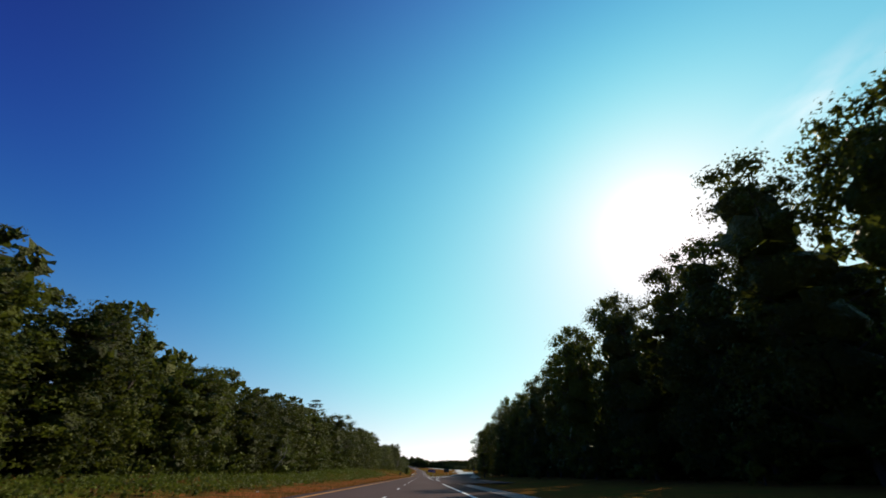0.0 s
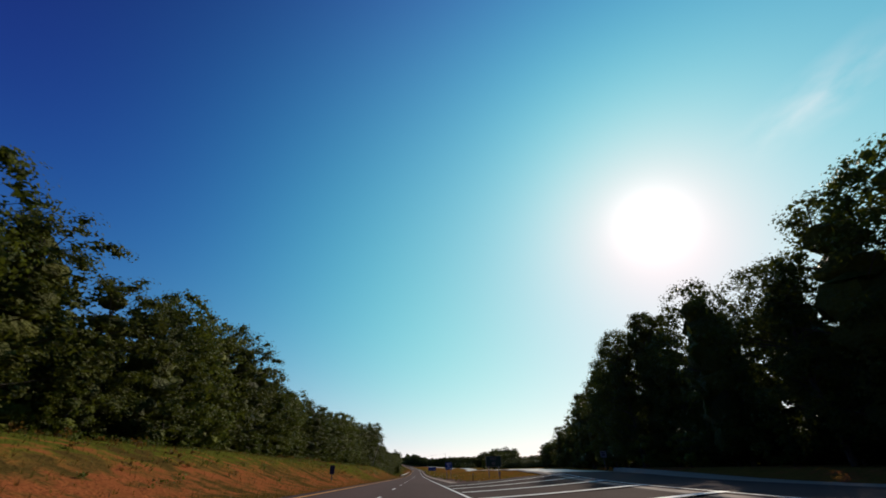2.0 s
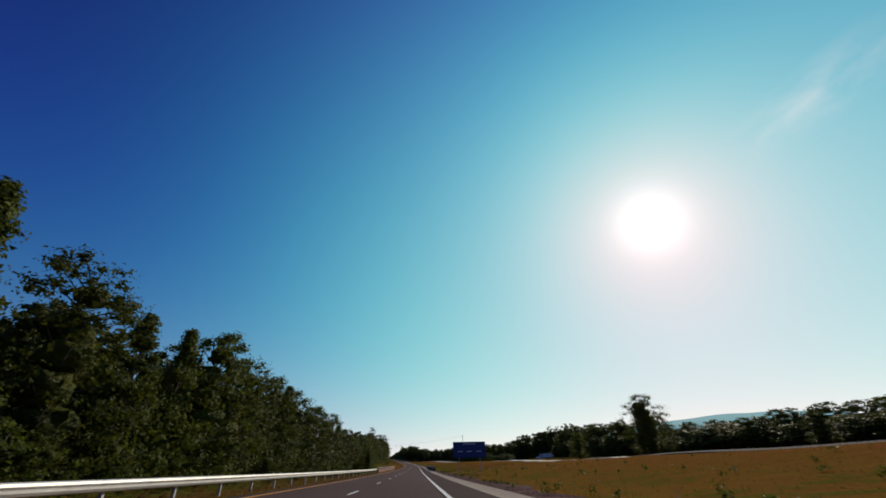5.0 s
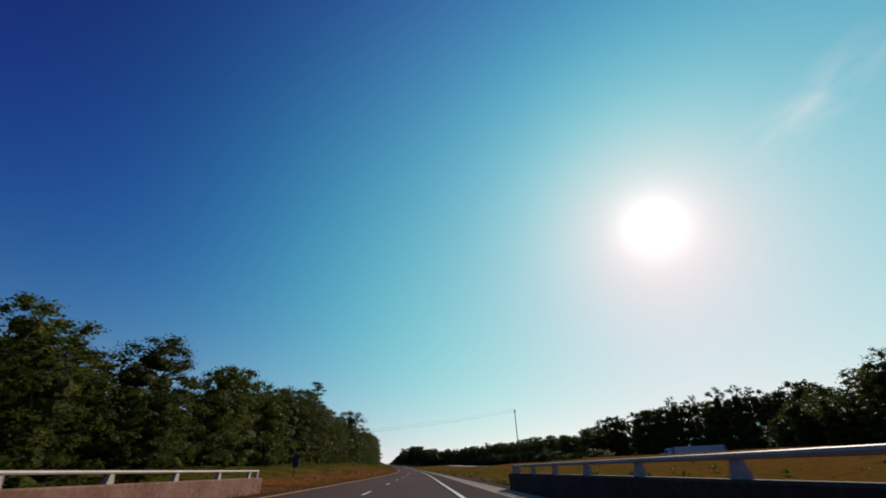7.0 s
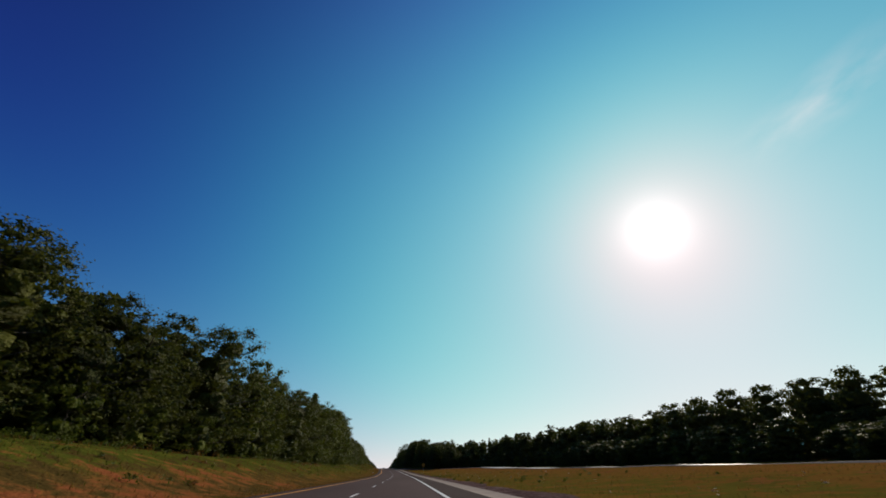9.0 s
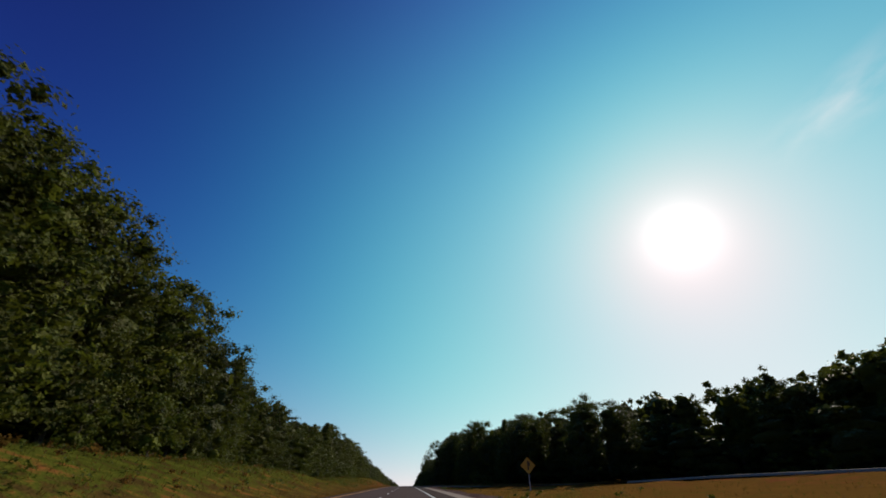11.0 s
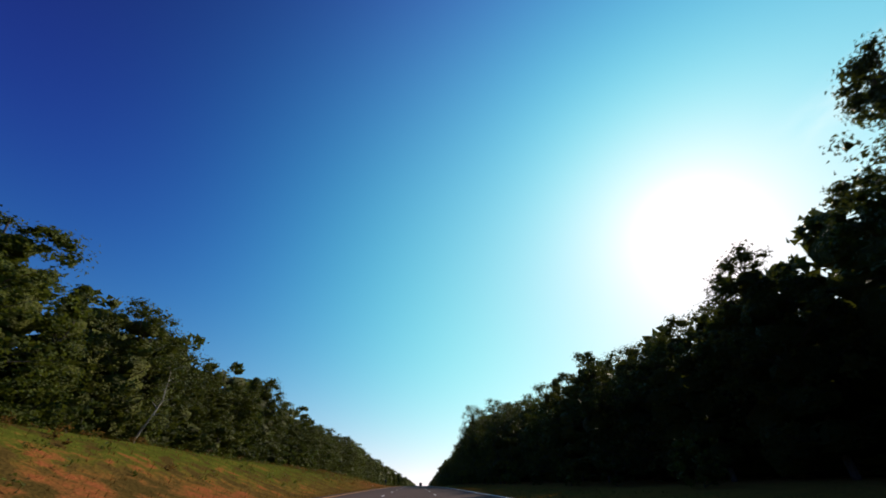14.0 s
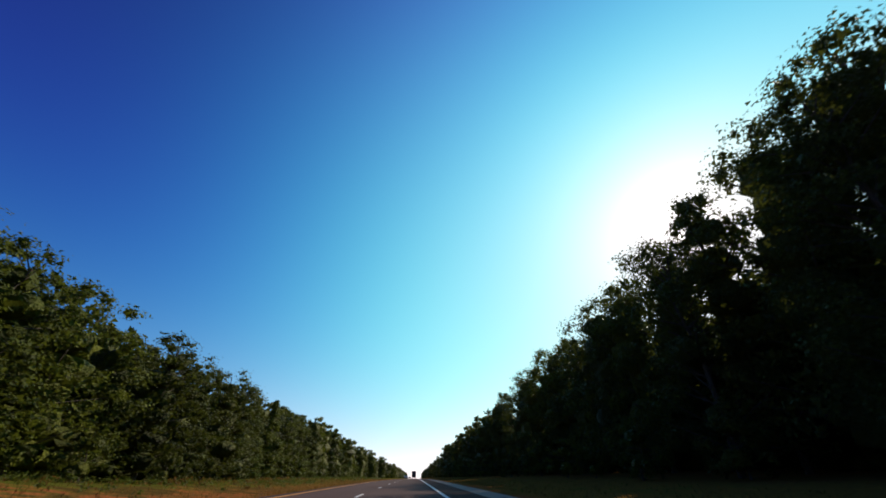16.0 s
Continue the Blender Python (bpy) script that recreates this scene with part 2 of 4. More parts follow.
def grassland():
    """Green grass, dry grass and red soil, where the land carries each."""
    m, n, l, b = material("dry_grassland", 1.0)
    b.inputs["Specular IOR Level"].default_value = 0.0
    c = n.new("ShaderNodeTexCoord")
    noise = []
    for scale, detail in ((.3, 5), (1.1, 5), (7.0, 3)):
        t = n.new("ShaderNodeTexNoise")
        t.inputs["Scale"].default_value, t.inputs["Detail"].default_value = scale, detail
        l.new(c.outputs["Object"], t.inputs["Vector"])
        noise.append(t.outputs[0])

    def blend(fac, a, b_, kind="RGBA"):
        x = n.new("ShaderNodeMix")
        x.data_type = kind
        for k, v in (("Factor", fac), ("A", a), ("B", b_)):
            if isinstance(v, tuple):
                x.inputs[k].default_value = (*v, 1)
            elif isinstance(v, float):
                x.inputs[k].default_value = v
            else:
                l.new(v, x.inputs[k])
        return x.outputs["Result"]

    def sum_(a, b_, low, high):
        """How far a + b_ has gone from low to high."""
        x = n.new("ShaderNodeMath")
        l.new(a, x.inputs[0]), l.new(b_, x.inputs[1])
        r = n.new("ShaderNodeMapRange")
        r.inputs["From Min"].default_value, r.inputs["From Max"].default_value = low, high
        l.new(x.outputs[0], r.inputs["Value"])
        return r.outputs[0]

    zone = {}
    for name in ("green", "soil", "field"):
        a = n.new("ShaderNodeAttribute")
        a.attribute_name = name
        zone[name] = a.outputs["Fac"]
    rough = sum_(noise[0], noise[1], .74, 1.26)
    fine = blend(.5, noise[1], noise[2], "FLOAT")
    patchy = blend(.45, sum_(noise[0], noise[1], .84, 1.16), noise[2], "FLOAT")
    green = blend(zone["field"], blend(patchy, (.030, .038, .006), (.108, .112, .016)), blend(fine, (.060, .052, .009), (.155, .118, .020)))
    dry = blend(zone["field"], blend(patchy, (.034, .027, .008), (.18, .100, .028)), blend(fine, (.095, .050, .012), (.26, .122, .026)))
    soil = blend(fine, (.105, .032, .011), (.33, .105, .038))
    mixed = blend(sum_(zone["green"], rough, .88, 1.12), dry, green)
    l.new(blend(sum_(zone["soil"], blend(.3, rough, noise[2], "FLOAT"), .76, 1.06), mixed, soil), b.inputs["Base Color"])
    bp = n.new("ShaderNodeBump")
    bp.inputs["Strength"].default_value, bp.inputs["Distance"].default_value = .8, .12
    l.new(fine, bp.inputs["Height"])
    l.new(bp.outputs[0], b.inputs["Normal"])
    return m


GRASSLAND = grassland()
LEAF_A = leafy("oak_leaves", (.034, .041, .010), (.072, .084, .018), (.13, .15, .020), .18)
LEAF_B = leafy("maple_leaves", (.042, .054, .011), (.090, .108, .019), (.17, .20, .024), .20)
LEAF_C = leafy("pine_needles", (.036, .040, .015), (.060, .064, .022), (.08, .10, .02), .12)
LEAF_D = leafy("shrub_leaves", (.046, .060, .011), (.098, .122, .021), (.16, .20, .026), .20)
LEAF_RUST = leafy("rust_brown_leaves", (.075, .034, .016), (.15, .072, .030), (.20, .10, .03), .15)
GRASS_GREEN = leafy("green_grass", (.050, .056, .010), (.105, .105, .020), (.12, .12, .016), .4)
GRASS_DRY = leafy("dry_grass", (.080, .045, .010), (.17, .09, .022), (.18, .10, .022), .4)
GRASS_STRAW = leafy("straw_grass", (.085, .045, .012), (.19, .098, .026), (.20, .11, .026), .4)
FLOWER = mottled("pale_flowers", [(.3, (.6, .55, .4)), (.7, (.8, .76, .6))], 3, 30, .8)
# distant wood with the haze in its bluish colour; glow added further down
HAZED_WOOD = mottled("hazed_woodland", [(.3, (.02, .042, .042)), (.7, (.04, .072, .068))], .02, .3, .95, .4, bump_distance=1.0)
BLUE = mottled("blue_sign_face", [(.3, (.012, .035, .16)), (.7, (.018, .05, .22))], 1.5, 20, .5, .05)
DARK_BLUE = mottled("dark_blue_sign_face", [(.3, (.008, .012, .04)), (.7, (.012, .018, .06))], 1.5, 20, .6, .05)
SIGN_GREEN = mottled("green_sign_face", [(.3, (.006, .034, .021)), (.7, (.009, .048, .030))], 1.5, 20, .5, .05)
# sign white with the shade of a backlit face put in as grey
SHADED_WHITE = mottled("shaded_sign_face", [(.3, (.16, .15, .15)), (.7, (.24, .23, .23))], 1.5, 20, .6, .05)
SIGN_BACK = mottled("sign_back", [(.3, (.2, .2, .2)), (.7, (.3, .3, .3))], 1.5, 20, .5, .1, .4)
SIGN_YELLOW = mottled("yellow_sign_face", [(.3, (.55, .27, .02)), (.7, (.7, .36, .03))], 1.5, 20, .5, .05)
BLACK = mottled("black_rubber", [(.3, (.012, .012, .012)), (.7, (.03, .03, .03))], 2, 20, .7)
LETTER = mottled("white_letters", [(.3, (.7, .7, .7)), (.7, (.8, .8, .8))], 2, 20, .5)
TRUCK_PAINT = mottled("dark_truck_paint", [(.3, (.02, .021, .024)), (.7, (.04, .041, .046))], .6, 9, .45)
CAR_PAINT = mottled("silver_car_paint", [(.3, (.3, .31, .33)), (.7, (.38, .39, .41))], .6, 9, .3, 0, .5)
GLASS = mottled("dark_window_glass", [(.3, (.012, .014, .016)), (.7, (.02, .022, .026))], .6, 9, .08, 0, spec=.6)
LAMP_RED = mottled("red_lamp_glass", [(.3, (.35, .01, .01)), (.7, (.45, .02, .02))], 2, 20, .3)
SIDING = mottled("pale_siding", [(.3, (.5, .52, .55)), (.7, (.62, .64, .67))], .6, 9, .6)
WIRE = mottled("dark_wire", [(.3, (.02, .02, .02)), (.7, (.04, .04, .04))], 2, 20, .6)


# ---- mesh helpers ----
def mesh(name, verts, faces, mat, smooth=False):
    me = bpy.data.meshes.new(name)
    me.from_pydata([tuple(v) for v in verts], [], [tuple(f) for f in faces])
    me.materials.append(mat)
    if smooth:
        me.polygons.foreach_set("use_smooth", [True] * len(me.polygons))
    me.update()
    return me


def big_mesh(name, verts, quads, mat):
    """A mesh of many quads (or triangles) from arrays."""
    me = bpy.data.meshes.new(name)
    verts, quads = np.asarray(verts, np.float32), np.asarray(quads, np.int32)
    n, k = quads.shape
    me.vertices.add(len(verts))
    me.vertices.foreach_set("co", verts.ravel())
    me.loops.add(n * k)
    me.loops.foreach_set("vertex_index", quads.ravel())
    me.polygons.add(n)
    me.polygons.foreach_set("loop_start", np.arange(0, n * k, k, dtype=np.int32))
    me.materials.append(mat)
    me.update(calc_edges=True)
    me.validate()
    return me


def part(name, bm, mat, parent, label=""):
    me = bpy.data.meshes.new(name)
    bm.to_mesh(me)
    bm.free()
    me.materials.append(mat)
    return child(name, me, parent, label)


def child(name, me, parent, label="", m=None):
    ob = new(name, me)
    ob.parent = parent
    if m is not None:
        ob.matrix_basis = m
    return tagged(ob, label)


def box(bm, x0, x1, y0, y1, z0, z1, bevel=0.0, m=None):
    vs = bmesh.ops.create_cube(bm, size=1)["verts"]
    bmesh.ops.scale(bm, vec=(x1 - x0, y1 - y0, z1 - z0), verts=vs)
    bmesh.ops.translate(bm, vec=((x0 + x1) / 2, (y0 + y1) / 2, (z0 + z1) / 2), verts=vs)
    if bevel:
        es = list({e for v in vs for e in v.link_edges})
        r = bmesh.ops.bevel(bm, geom=es, offset=bevel, segments=1, affect="EDGES")
        vs = list({v for f in r["faces"] for v in f.verts} | {v for v in vs if v.is_valid})
    if m is not None:
        bmesh.ops.transform(bm, matrix=m, verts=vs)
    return bm


def boxed(*a, **k):
    return box(bmesh.new(), *a, **k)


def rod(bm, a, b, r0, r1=None, sides=8):
    """A tapered rod from a to b."""
    a, b = Vector(a), Vector(b)
    vs = bmesh.ops.create_cone(bm, cap_ends=True, segments=sides, radius1=r0, radius2=r0 if r1 is None else r1, depth=(b - a).length)["verts"]
    bmesh.ops.transform(bm, matrix=Matrix.Translation((a + b) / 2) @ (b - a).to_track_quat("Z", "Y").to_matrix().to_4x4(), verts=vs)
    return bm


def strip(name, s, profiles, mat):
    """A band along the road: profiles are rows of (x, up), numbers or arrays over s, from side to side."""
    s = np.asarray(s, float)
    rows = [on(s, np.broadcast_to(x, s.shape), 0) + np.stack([0 * s, 0 * s, np.broadcast_to(u, s.shape)], -1) for x, u in profiles]
    n, k = len(s), len(rows)
    verts = np.stack(rows, 1).reshape(-1, 3)
    faces = [(i * k + j, i * k + j + 1, i * k + k + j + 1, i * k + k + j) for i in range(n - 1) for j in range(k - 1)]
    return mesh(name, verts, faces, mat)


def structure(name, me, label, category):
    return tagged(new(name, me), label, category, kind="structure")


# ---- ground, road, slip road ----
gs = np.unique(np.concatenate([np.arange(-150, 1700, 4.0), np.linspace(-600, -150, 20), np.linspace(1700, 3900, 60)]))
gx = np.concatenate([-np.geomspace(3500, 70, 14), np.arange(-64, -22, 4.0), np.arange(-22, -5, 1.0), np.arange(-5, 5, 2.0),
                     np.arange(5, 48, 1.5), np.arange(50, 110, 6.0), np.geomspace(115, 3500, 14)])
GS, GX = np.meshgrid(gs, gx, indexing="ij")
GZ = land(GS, GX) - .06
GZ -= .12 * (np.abs(GX - ramp_x(GS)) < 5.2) * (GS > 60) * (GS < 960)
GZ -= .1 * (GX > -6) * (GX < 4.2)
GZ = np.where((GS > 90) & (GS < 197) & (GX > 2) & (GX < ramp_x(GS) - 3), np.minimum(GZ, gore_up(GS, GX) - .08), GZ)
ground_v = on(GS.ravel(), GX.ravel(), 0) + np.stack([0 * GZ.ravel(), 0 * GZ.ravel(), GZ.ravel()], -1)
n_s, n_x = GS.shape
idx = np.arange(n_s * n_x).reshape(n_s, n_x)
ground_q = np.stack([idx[:-1, :-1], idx[:-1, 1:], idx[1:, 1:], idx[1:, :-1]], -1).reshape(-1, 4)
def green_at(s, x):
    """Share of green in the grass: most below the trees, least by the road."""
    left = table(-x, (7, .15), (9.5, .3), (13, .55), (17, .8), (24, .7)) + table(s, (0, .12), (90, .05), (150, -.1), (215, 0), (226, .32), (241, .28), (248, -.1), (262, -.1), (275, .05), (300, -.15), (340, -.1), (500, 0), (560, -.1), (660, 0), (740, .2), (880, .1), (960, -.05), (1040, 0), (1060, .12), (1090, .1), (1110, -.05), (1180, 0))
    right = table(x, (4, .3), (6, .36), (11, .36), (16, .22), (22, .08), (26, .05), (60, .3)) + table(s, (200, 0), (420, .05), (560, .2), (640, .26), (740, .2), (850, -.1))
    return np.where(x < 0, left, right)


def soil_at(s, x):
    """Share of bare red soil on the banks."""
    left = table(-x, (7, .36), (8.5, .45), (11, .46), (13, .3), (15.5, .08), (18, 0)) * table(s, (-50, .75), (100, .7), (150, 1), (215, .9), (225, .35), (242, .4), (248, .95), (264, .85), (280, .6), (345, .8), (420, .3), (540, .9), (650, 1), (720, .5), (880, .4), (935, .65), (965, .95), (1030, 1.0), (1060, .4), (1090, .4), (1115, .6), (1128, 1.05), (1180, .9), (1220, .4))
    left = left + table(-x, (7, .2), (9.5, .12), (11, 0)) * table(s, (100, 1), (140, 0))
    right = table(x, (4.5, .42), (5.6, .35), (7, .05), (12, 0), (18, .2), (26, .3), (30, 0))
    return np.where(x < 0, left, right)


ground_me = big_mesh("ground", ground_v, ground_q, GRASSLAND)
for zone_name, zone_of in (("green", green_at), ("soil", soil_at), ("field", lambda s, x: ease(x / 4))):
    ground_me.attributes.new(zone_name, "FLOAT", "POINT").data.foreach_set("value", zone_of(GS.ravel(), GX.ravel()).astype(np.float32))
ground = structure("ground", ground_me, "rolling grassland, green and dry brown, beside the highway", "ground")

rs = np.arange(-400, 2600, 4.0)
road = structure("road", strip("road", rs, [(-6.1, 0), (-1.8, .02), (2.0, 0)], ASPHALT), "grey-brown asphalt carriageway with two lanes", "road")
shoulder_left = structure("shoulder_left", strip("shoulder_left", rs, [(-6.9, -.04), (-6.1, -.004)], SHOULDER), "narrow dark asphalt shoulder beside the grass", "shoulder")
shoulder_right = structure("shoulder_right", strip("shoulder_right", rs, [(2.0, -.004), (3.5, -.03)], SHOULDER), "dark asphalt shoulder along the right lane", "shoulder")
gutter = structure("gutter", strip("gutter", rs, [(3.5, -.03), (3.9, -.06), (4.5, -.02), (4.56, -.05)], CONCRETE), "pale concrete gutter strip along the shoulder", "gutter")
vg = np.arange(196, 905, 1.5)
vg_wide = 6.0 + .35 * np.sin(vg * .31) + .25 * np.sin(vg * .83 + 1) + table(vg, (196, 1.5), (260, .6), (300, 0))
stony_verge = structure("stony_verge", strip("stony_verge", vg, [(4.56, -.045), (5.2, land(vg, 5.2 + 0 * vg) - .01), (vg_wide, land(vg, vg_wide) - .005)], STONY), "purple-brown stony dirt between the gutter and the grass", "verge")
qs = np.arange(44, 962, 3.0)
qx, qz = ramp_x(qs), land(qs, ramp_x(qs))
# past 840 dark asphalt replaces the pale concrete to give the trees' shade
for part_of, surface, text in ((qs < 198, ASPHALT, "grey-brown asphalt slip road leaving the carriageway"), ((qs > 194) & (qs < 844), PALE_ROAD, "pale concrete slip road curving behind the field"), (qs > 840, ASPHALT, "slip road joining the carriageway, in grey-brown asphalt that stands in for tree shade")):
    q, x_, z_ = qs[part_of], qx[part_of], qz[part_of]
    structure("slip_road", strip("slip_road", q, [(x_ - 3.7, land(q, x_ - 3.7) + .03), (x_, z_ + .06), (x_ + 4.4, land(q, x_ + 4.4) + .03)], surface), text, "road")
qe = np.arange(92, 200, 3.0)
slip_shoulder = structure("slip_shoulder", strip("slip_shoulder", qe, [(ramp_x(qe) + 4.4, land(qe, ramp_x(qe) + 4.4) + .025), (ramp_x(qe) + table(qe, (92, 4.6), (110, 7.2), (165, 7.4), (197, 4.6)), land(qe, ramp_x(qe) + 7.2) + .02)], CONCRETE), "pale concrete shoulder of the slip road", "shoulder")
qk = qs[(qs > 104) & (qs < 842)]
slip_verge = structure("slip_verge", strip("slip_verge", qk, [(ramp_x(qk) - 4.5, land(qk, ramp_x(qk) - 4.5) - .1), (ramp_x(qk) - 4.3, land(qk, ramp_x(qk) - 4.3) + .03), (ramp_x(qk) - 3.7, land(qk, ramp_x(qk) - 3.7) + .05)], CONCRETE), "pale concrete edge of the slip road", "kerb")
gos = np.arange(96, 195, 3.0)
gow = np.clip(ramp_x(gos) - 3.6, 2.05, 18)
gore = structure("gore", strip("gore", gos, [(2.0 + (gow - 2.0) * k / 6, gore_up(gos, 2.0 + (gow - 2.0) * k / 6) + .014) for k in range(7)], SHOULDER), "dark paved wedge between the lanes and the slip road", "road")
gvs = np.arange(184, 201, 2.0)
gve = np.minimum(ramp_x(gvs) - 5.2, 11.8 + .12 * np.sin(gvs))
gvw = gve - table(gvs, (184, 4.8), (193, 7.2), (200, 10.6))
gravel = structure("gravel", strip("gravel", gvs, [(gve - gvw * (1 - k / 5), land(gvs, gve - gvw * (1 - k / 5)) + .03) for k in range(6)], GRAVEL), "grey gravel patch where the gore ends", "gravel")
merge_lane = structure("merge_lane", strip("merge_lane", np.arange(905, 1160, 3.0), [(2.0, .010), (table(np.arange(905, 1160, 3.0), (905, 6), (1090, 5.6), (1160, 2.3)), .012)], ASPHALT), "asphalt merging lane beside the carriageway", "road")


def line(name, s, x, wide, mat, label, up=.026):
    return structure(name, strip(name, s, [(np.asarray(x) - wide / 2, up), (np.asarray(x) + wide / 2, up)], mat), label, "road marking")


line("yellow_line", rs, -5.5, .2, YELLOW, "yellow painted line along the median side")
line("white_line", rs[rs < 905], 1.83, .16, WHITE, "white painted edge line of the right lane")
line("white_line", rs[rs > 1150], 1.83, .16, WHITE, "white painted edge line of the right lane")
ms_ = np.arange(905, 1160, 3.0)
line("merge_line", ms_, table(ms_, (905, 5.6), (1090, 5.2), (1160, 1.83)), .16, WHITE, "white painted edge line of the merging lane", .03)
gl = np.arange(60, 196, 3.0)
line("slip_line", gl, np.maximum(ramp_x(gl) - 3.3, 2.2), .16, WHITE, "white painted line of the leaving slip road", land(gl, np.maximum(ramp_x(gl) - 3.3, 2.2)) + .075)

dash_me = mesh("lane_dash", [(-.06, -1.5, 0), (.06, -1.5, 0), (.06, 1.5, 0), (-.06, 1.5, 0)], [(0, 1, 2, 3)], WHITE)
for k in range(-10, 130):
    child("lane_dash", dash_me, road, m=spot(6.1 + 12.19 * k, -1.83, .028) @ pose(0, 0, 0, math.degrees(np.interp(6.1 + 12.19 * k, S, GRADE))))
for k in range(76, 94):
    child("lane_dash", dash_me, road, m=spot(6.1 + 12.19 * k, 1.83, .03) @ pose(0, 0, 0, math.degrees(np.interp(6.1 + 12.19 * k, S, GRADE))))
for k in range(8):
    s0 = 138 + 6.2 * k
    x1 = float(ramp_x(s0 + 4)) - 3.4
    if x1 > 3.2:
        xs = np.linspace(2.05, x1, 7)
        ys = (xs - 2.05) * .42
        zs = gore_up(s0 + ys, xs) + .03
        vs = [(x, y + w, z) for w in (0, .45) for x, y, z in zip(xs, ys, zs)]
        child("gore_bar", mesh("gore_bar", vs, [(i, i + 1, i + 8, i + 7) for i in range(6)], WHITE), gore, m=spot(s0, 0, 0))

# ---- trees ----
def ball_quads(n):
    """A round lump of quads, from a cube's grid."""
    g = np.linspace(-1, 1, n + 1)
    vs, qs_ = [], []
    for axis in range(3):
        for side in (-1, 1):
            a, b = np.meshgrid(np.tan(g * .785), np.tan(g * .785), indexing="ij")
            p = np.zeros((n + 1, n + 1, 3))
            p[..., axis], p[..., (axis + 1) % 3], p[..., (axis + 2) % 3] = side, a * side, b
            at = sum(len(v) for v in vs)
            vs.append(p.reshape(-1, 3))
            i = np.arange((n + 1) ** 2).reshape(n + 1, n + 1) + at
            qs_.append(np.stack([i[:-1, :-1], i[1:, :-1], i[1:, 1:], i[:-1, 1:]], -1).reshape(-1, 4))
    v = np.concatenate(vs)
    return v / np.linalg.norm(v, axis=1, keepdims=True), np.concatenate(qs_)


def unit(v):
    return v / np.maximum(np.linalg.norm(v, axis=-1, keepdims=True), 1e-9)


def leaves_on(rng, centre, radius, count, size, flat=1.0, shell=(.62, 1.22)):
    """Small pointed leaf sprays round a lump, as triangles."""
    d = unit(rng.normal(size=(count, 3)) + (0, 0, .25))
    p = centre + d * radius * rng.uniform(*shell, (count, 1)) * (1, 1, flat)
    nrm = unit(d * .6 + rng.normal(size=(count, 3)))
    t = unit(np.cross(nrm, rng.normal(size=(count, 3))))
    b = np.cross(nrm, t)
    a = size * rng.uniform(.5, 1.4, (count, 1))
    v = np.stack([p - t * a, p + t * a * .6 + b * a * .75, p + t * a * .9 - b * a * .6], 1).reshape(-1, 3)
    return v, np.arange(count * 3).reshape(-1, 3)


def triangles(lump):
    v, q = lump
    return v, np.concatenate([q[:, [0, 1, 2]], q[:, [0, 2, 3]]])


def ragged(lump, rng, low=.62, high=1.22):
    """A lump with every corner pushed in or out."""
    v, q = lump
    keys, back = np.unique(np.round(v, 4), axis=0, return_inverse=True)
    return v * rng.uniform(low, high, len(keys))[back.ravel()][:, None], q


LUMP3, LUMP2 = (triangles(ball_quads(n)) for n in (3, 2))


def leaf_sprays(rng, centres, radii, count, size, flat, reach=(.35, 1.0)):
    """Leaves hung on short twigs round every centre, turned mostly outwards, as small triangles."""
    n = len(centres)
    twig = unit(rng.normal(size=(n, count, 3)) + (0, 0, .1))
    far = rng.uniform(*reach, (n, count, 1)) ** .8
    p = (centres[:, None] + twig * far * radii[:, None, None] * (1, 1, flat)).reshape(-1, 3)
    d = twig.reshape(-1, 3)
    out_way = unit(p * (1, 1, 0) + 1e-6)
    nrm = unit(out_way * .3 + d * .8 + (0, 0, .22) + rng.normal(size=d.shape) * .42)
    t = unit(np.cross(nrm, rng.normal(size=d.shape)))
    b = np.cross(nrm, t)
    a = size * rng.uniform(.6, 1.35, (len(p), 1))
    v = np.stack([p - t * a * .8, p + t * a * .5 + b * a * .6, p + t * a * .8 - b * a * .55], 1).reshape(-1, 3)
    return v, np.arange(len(v)).reshape(-1, 3)


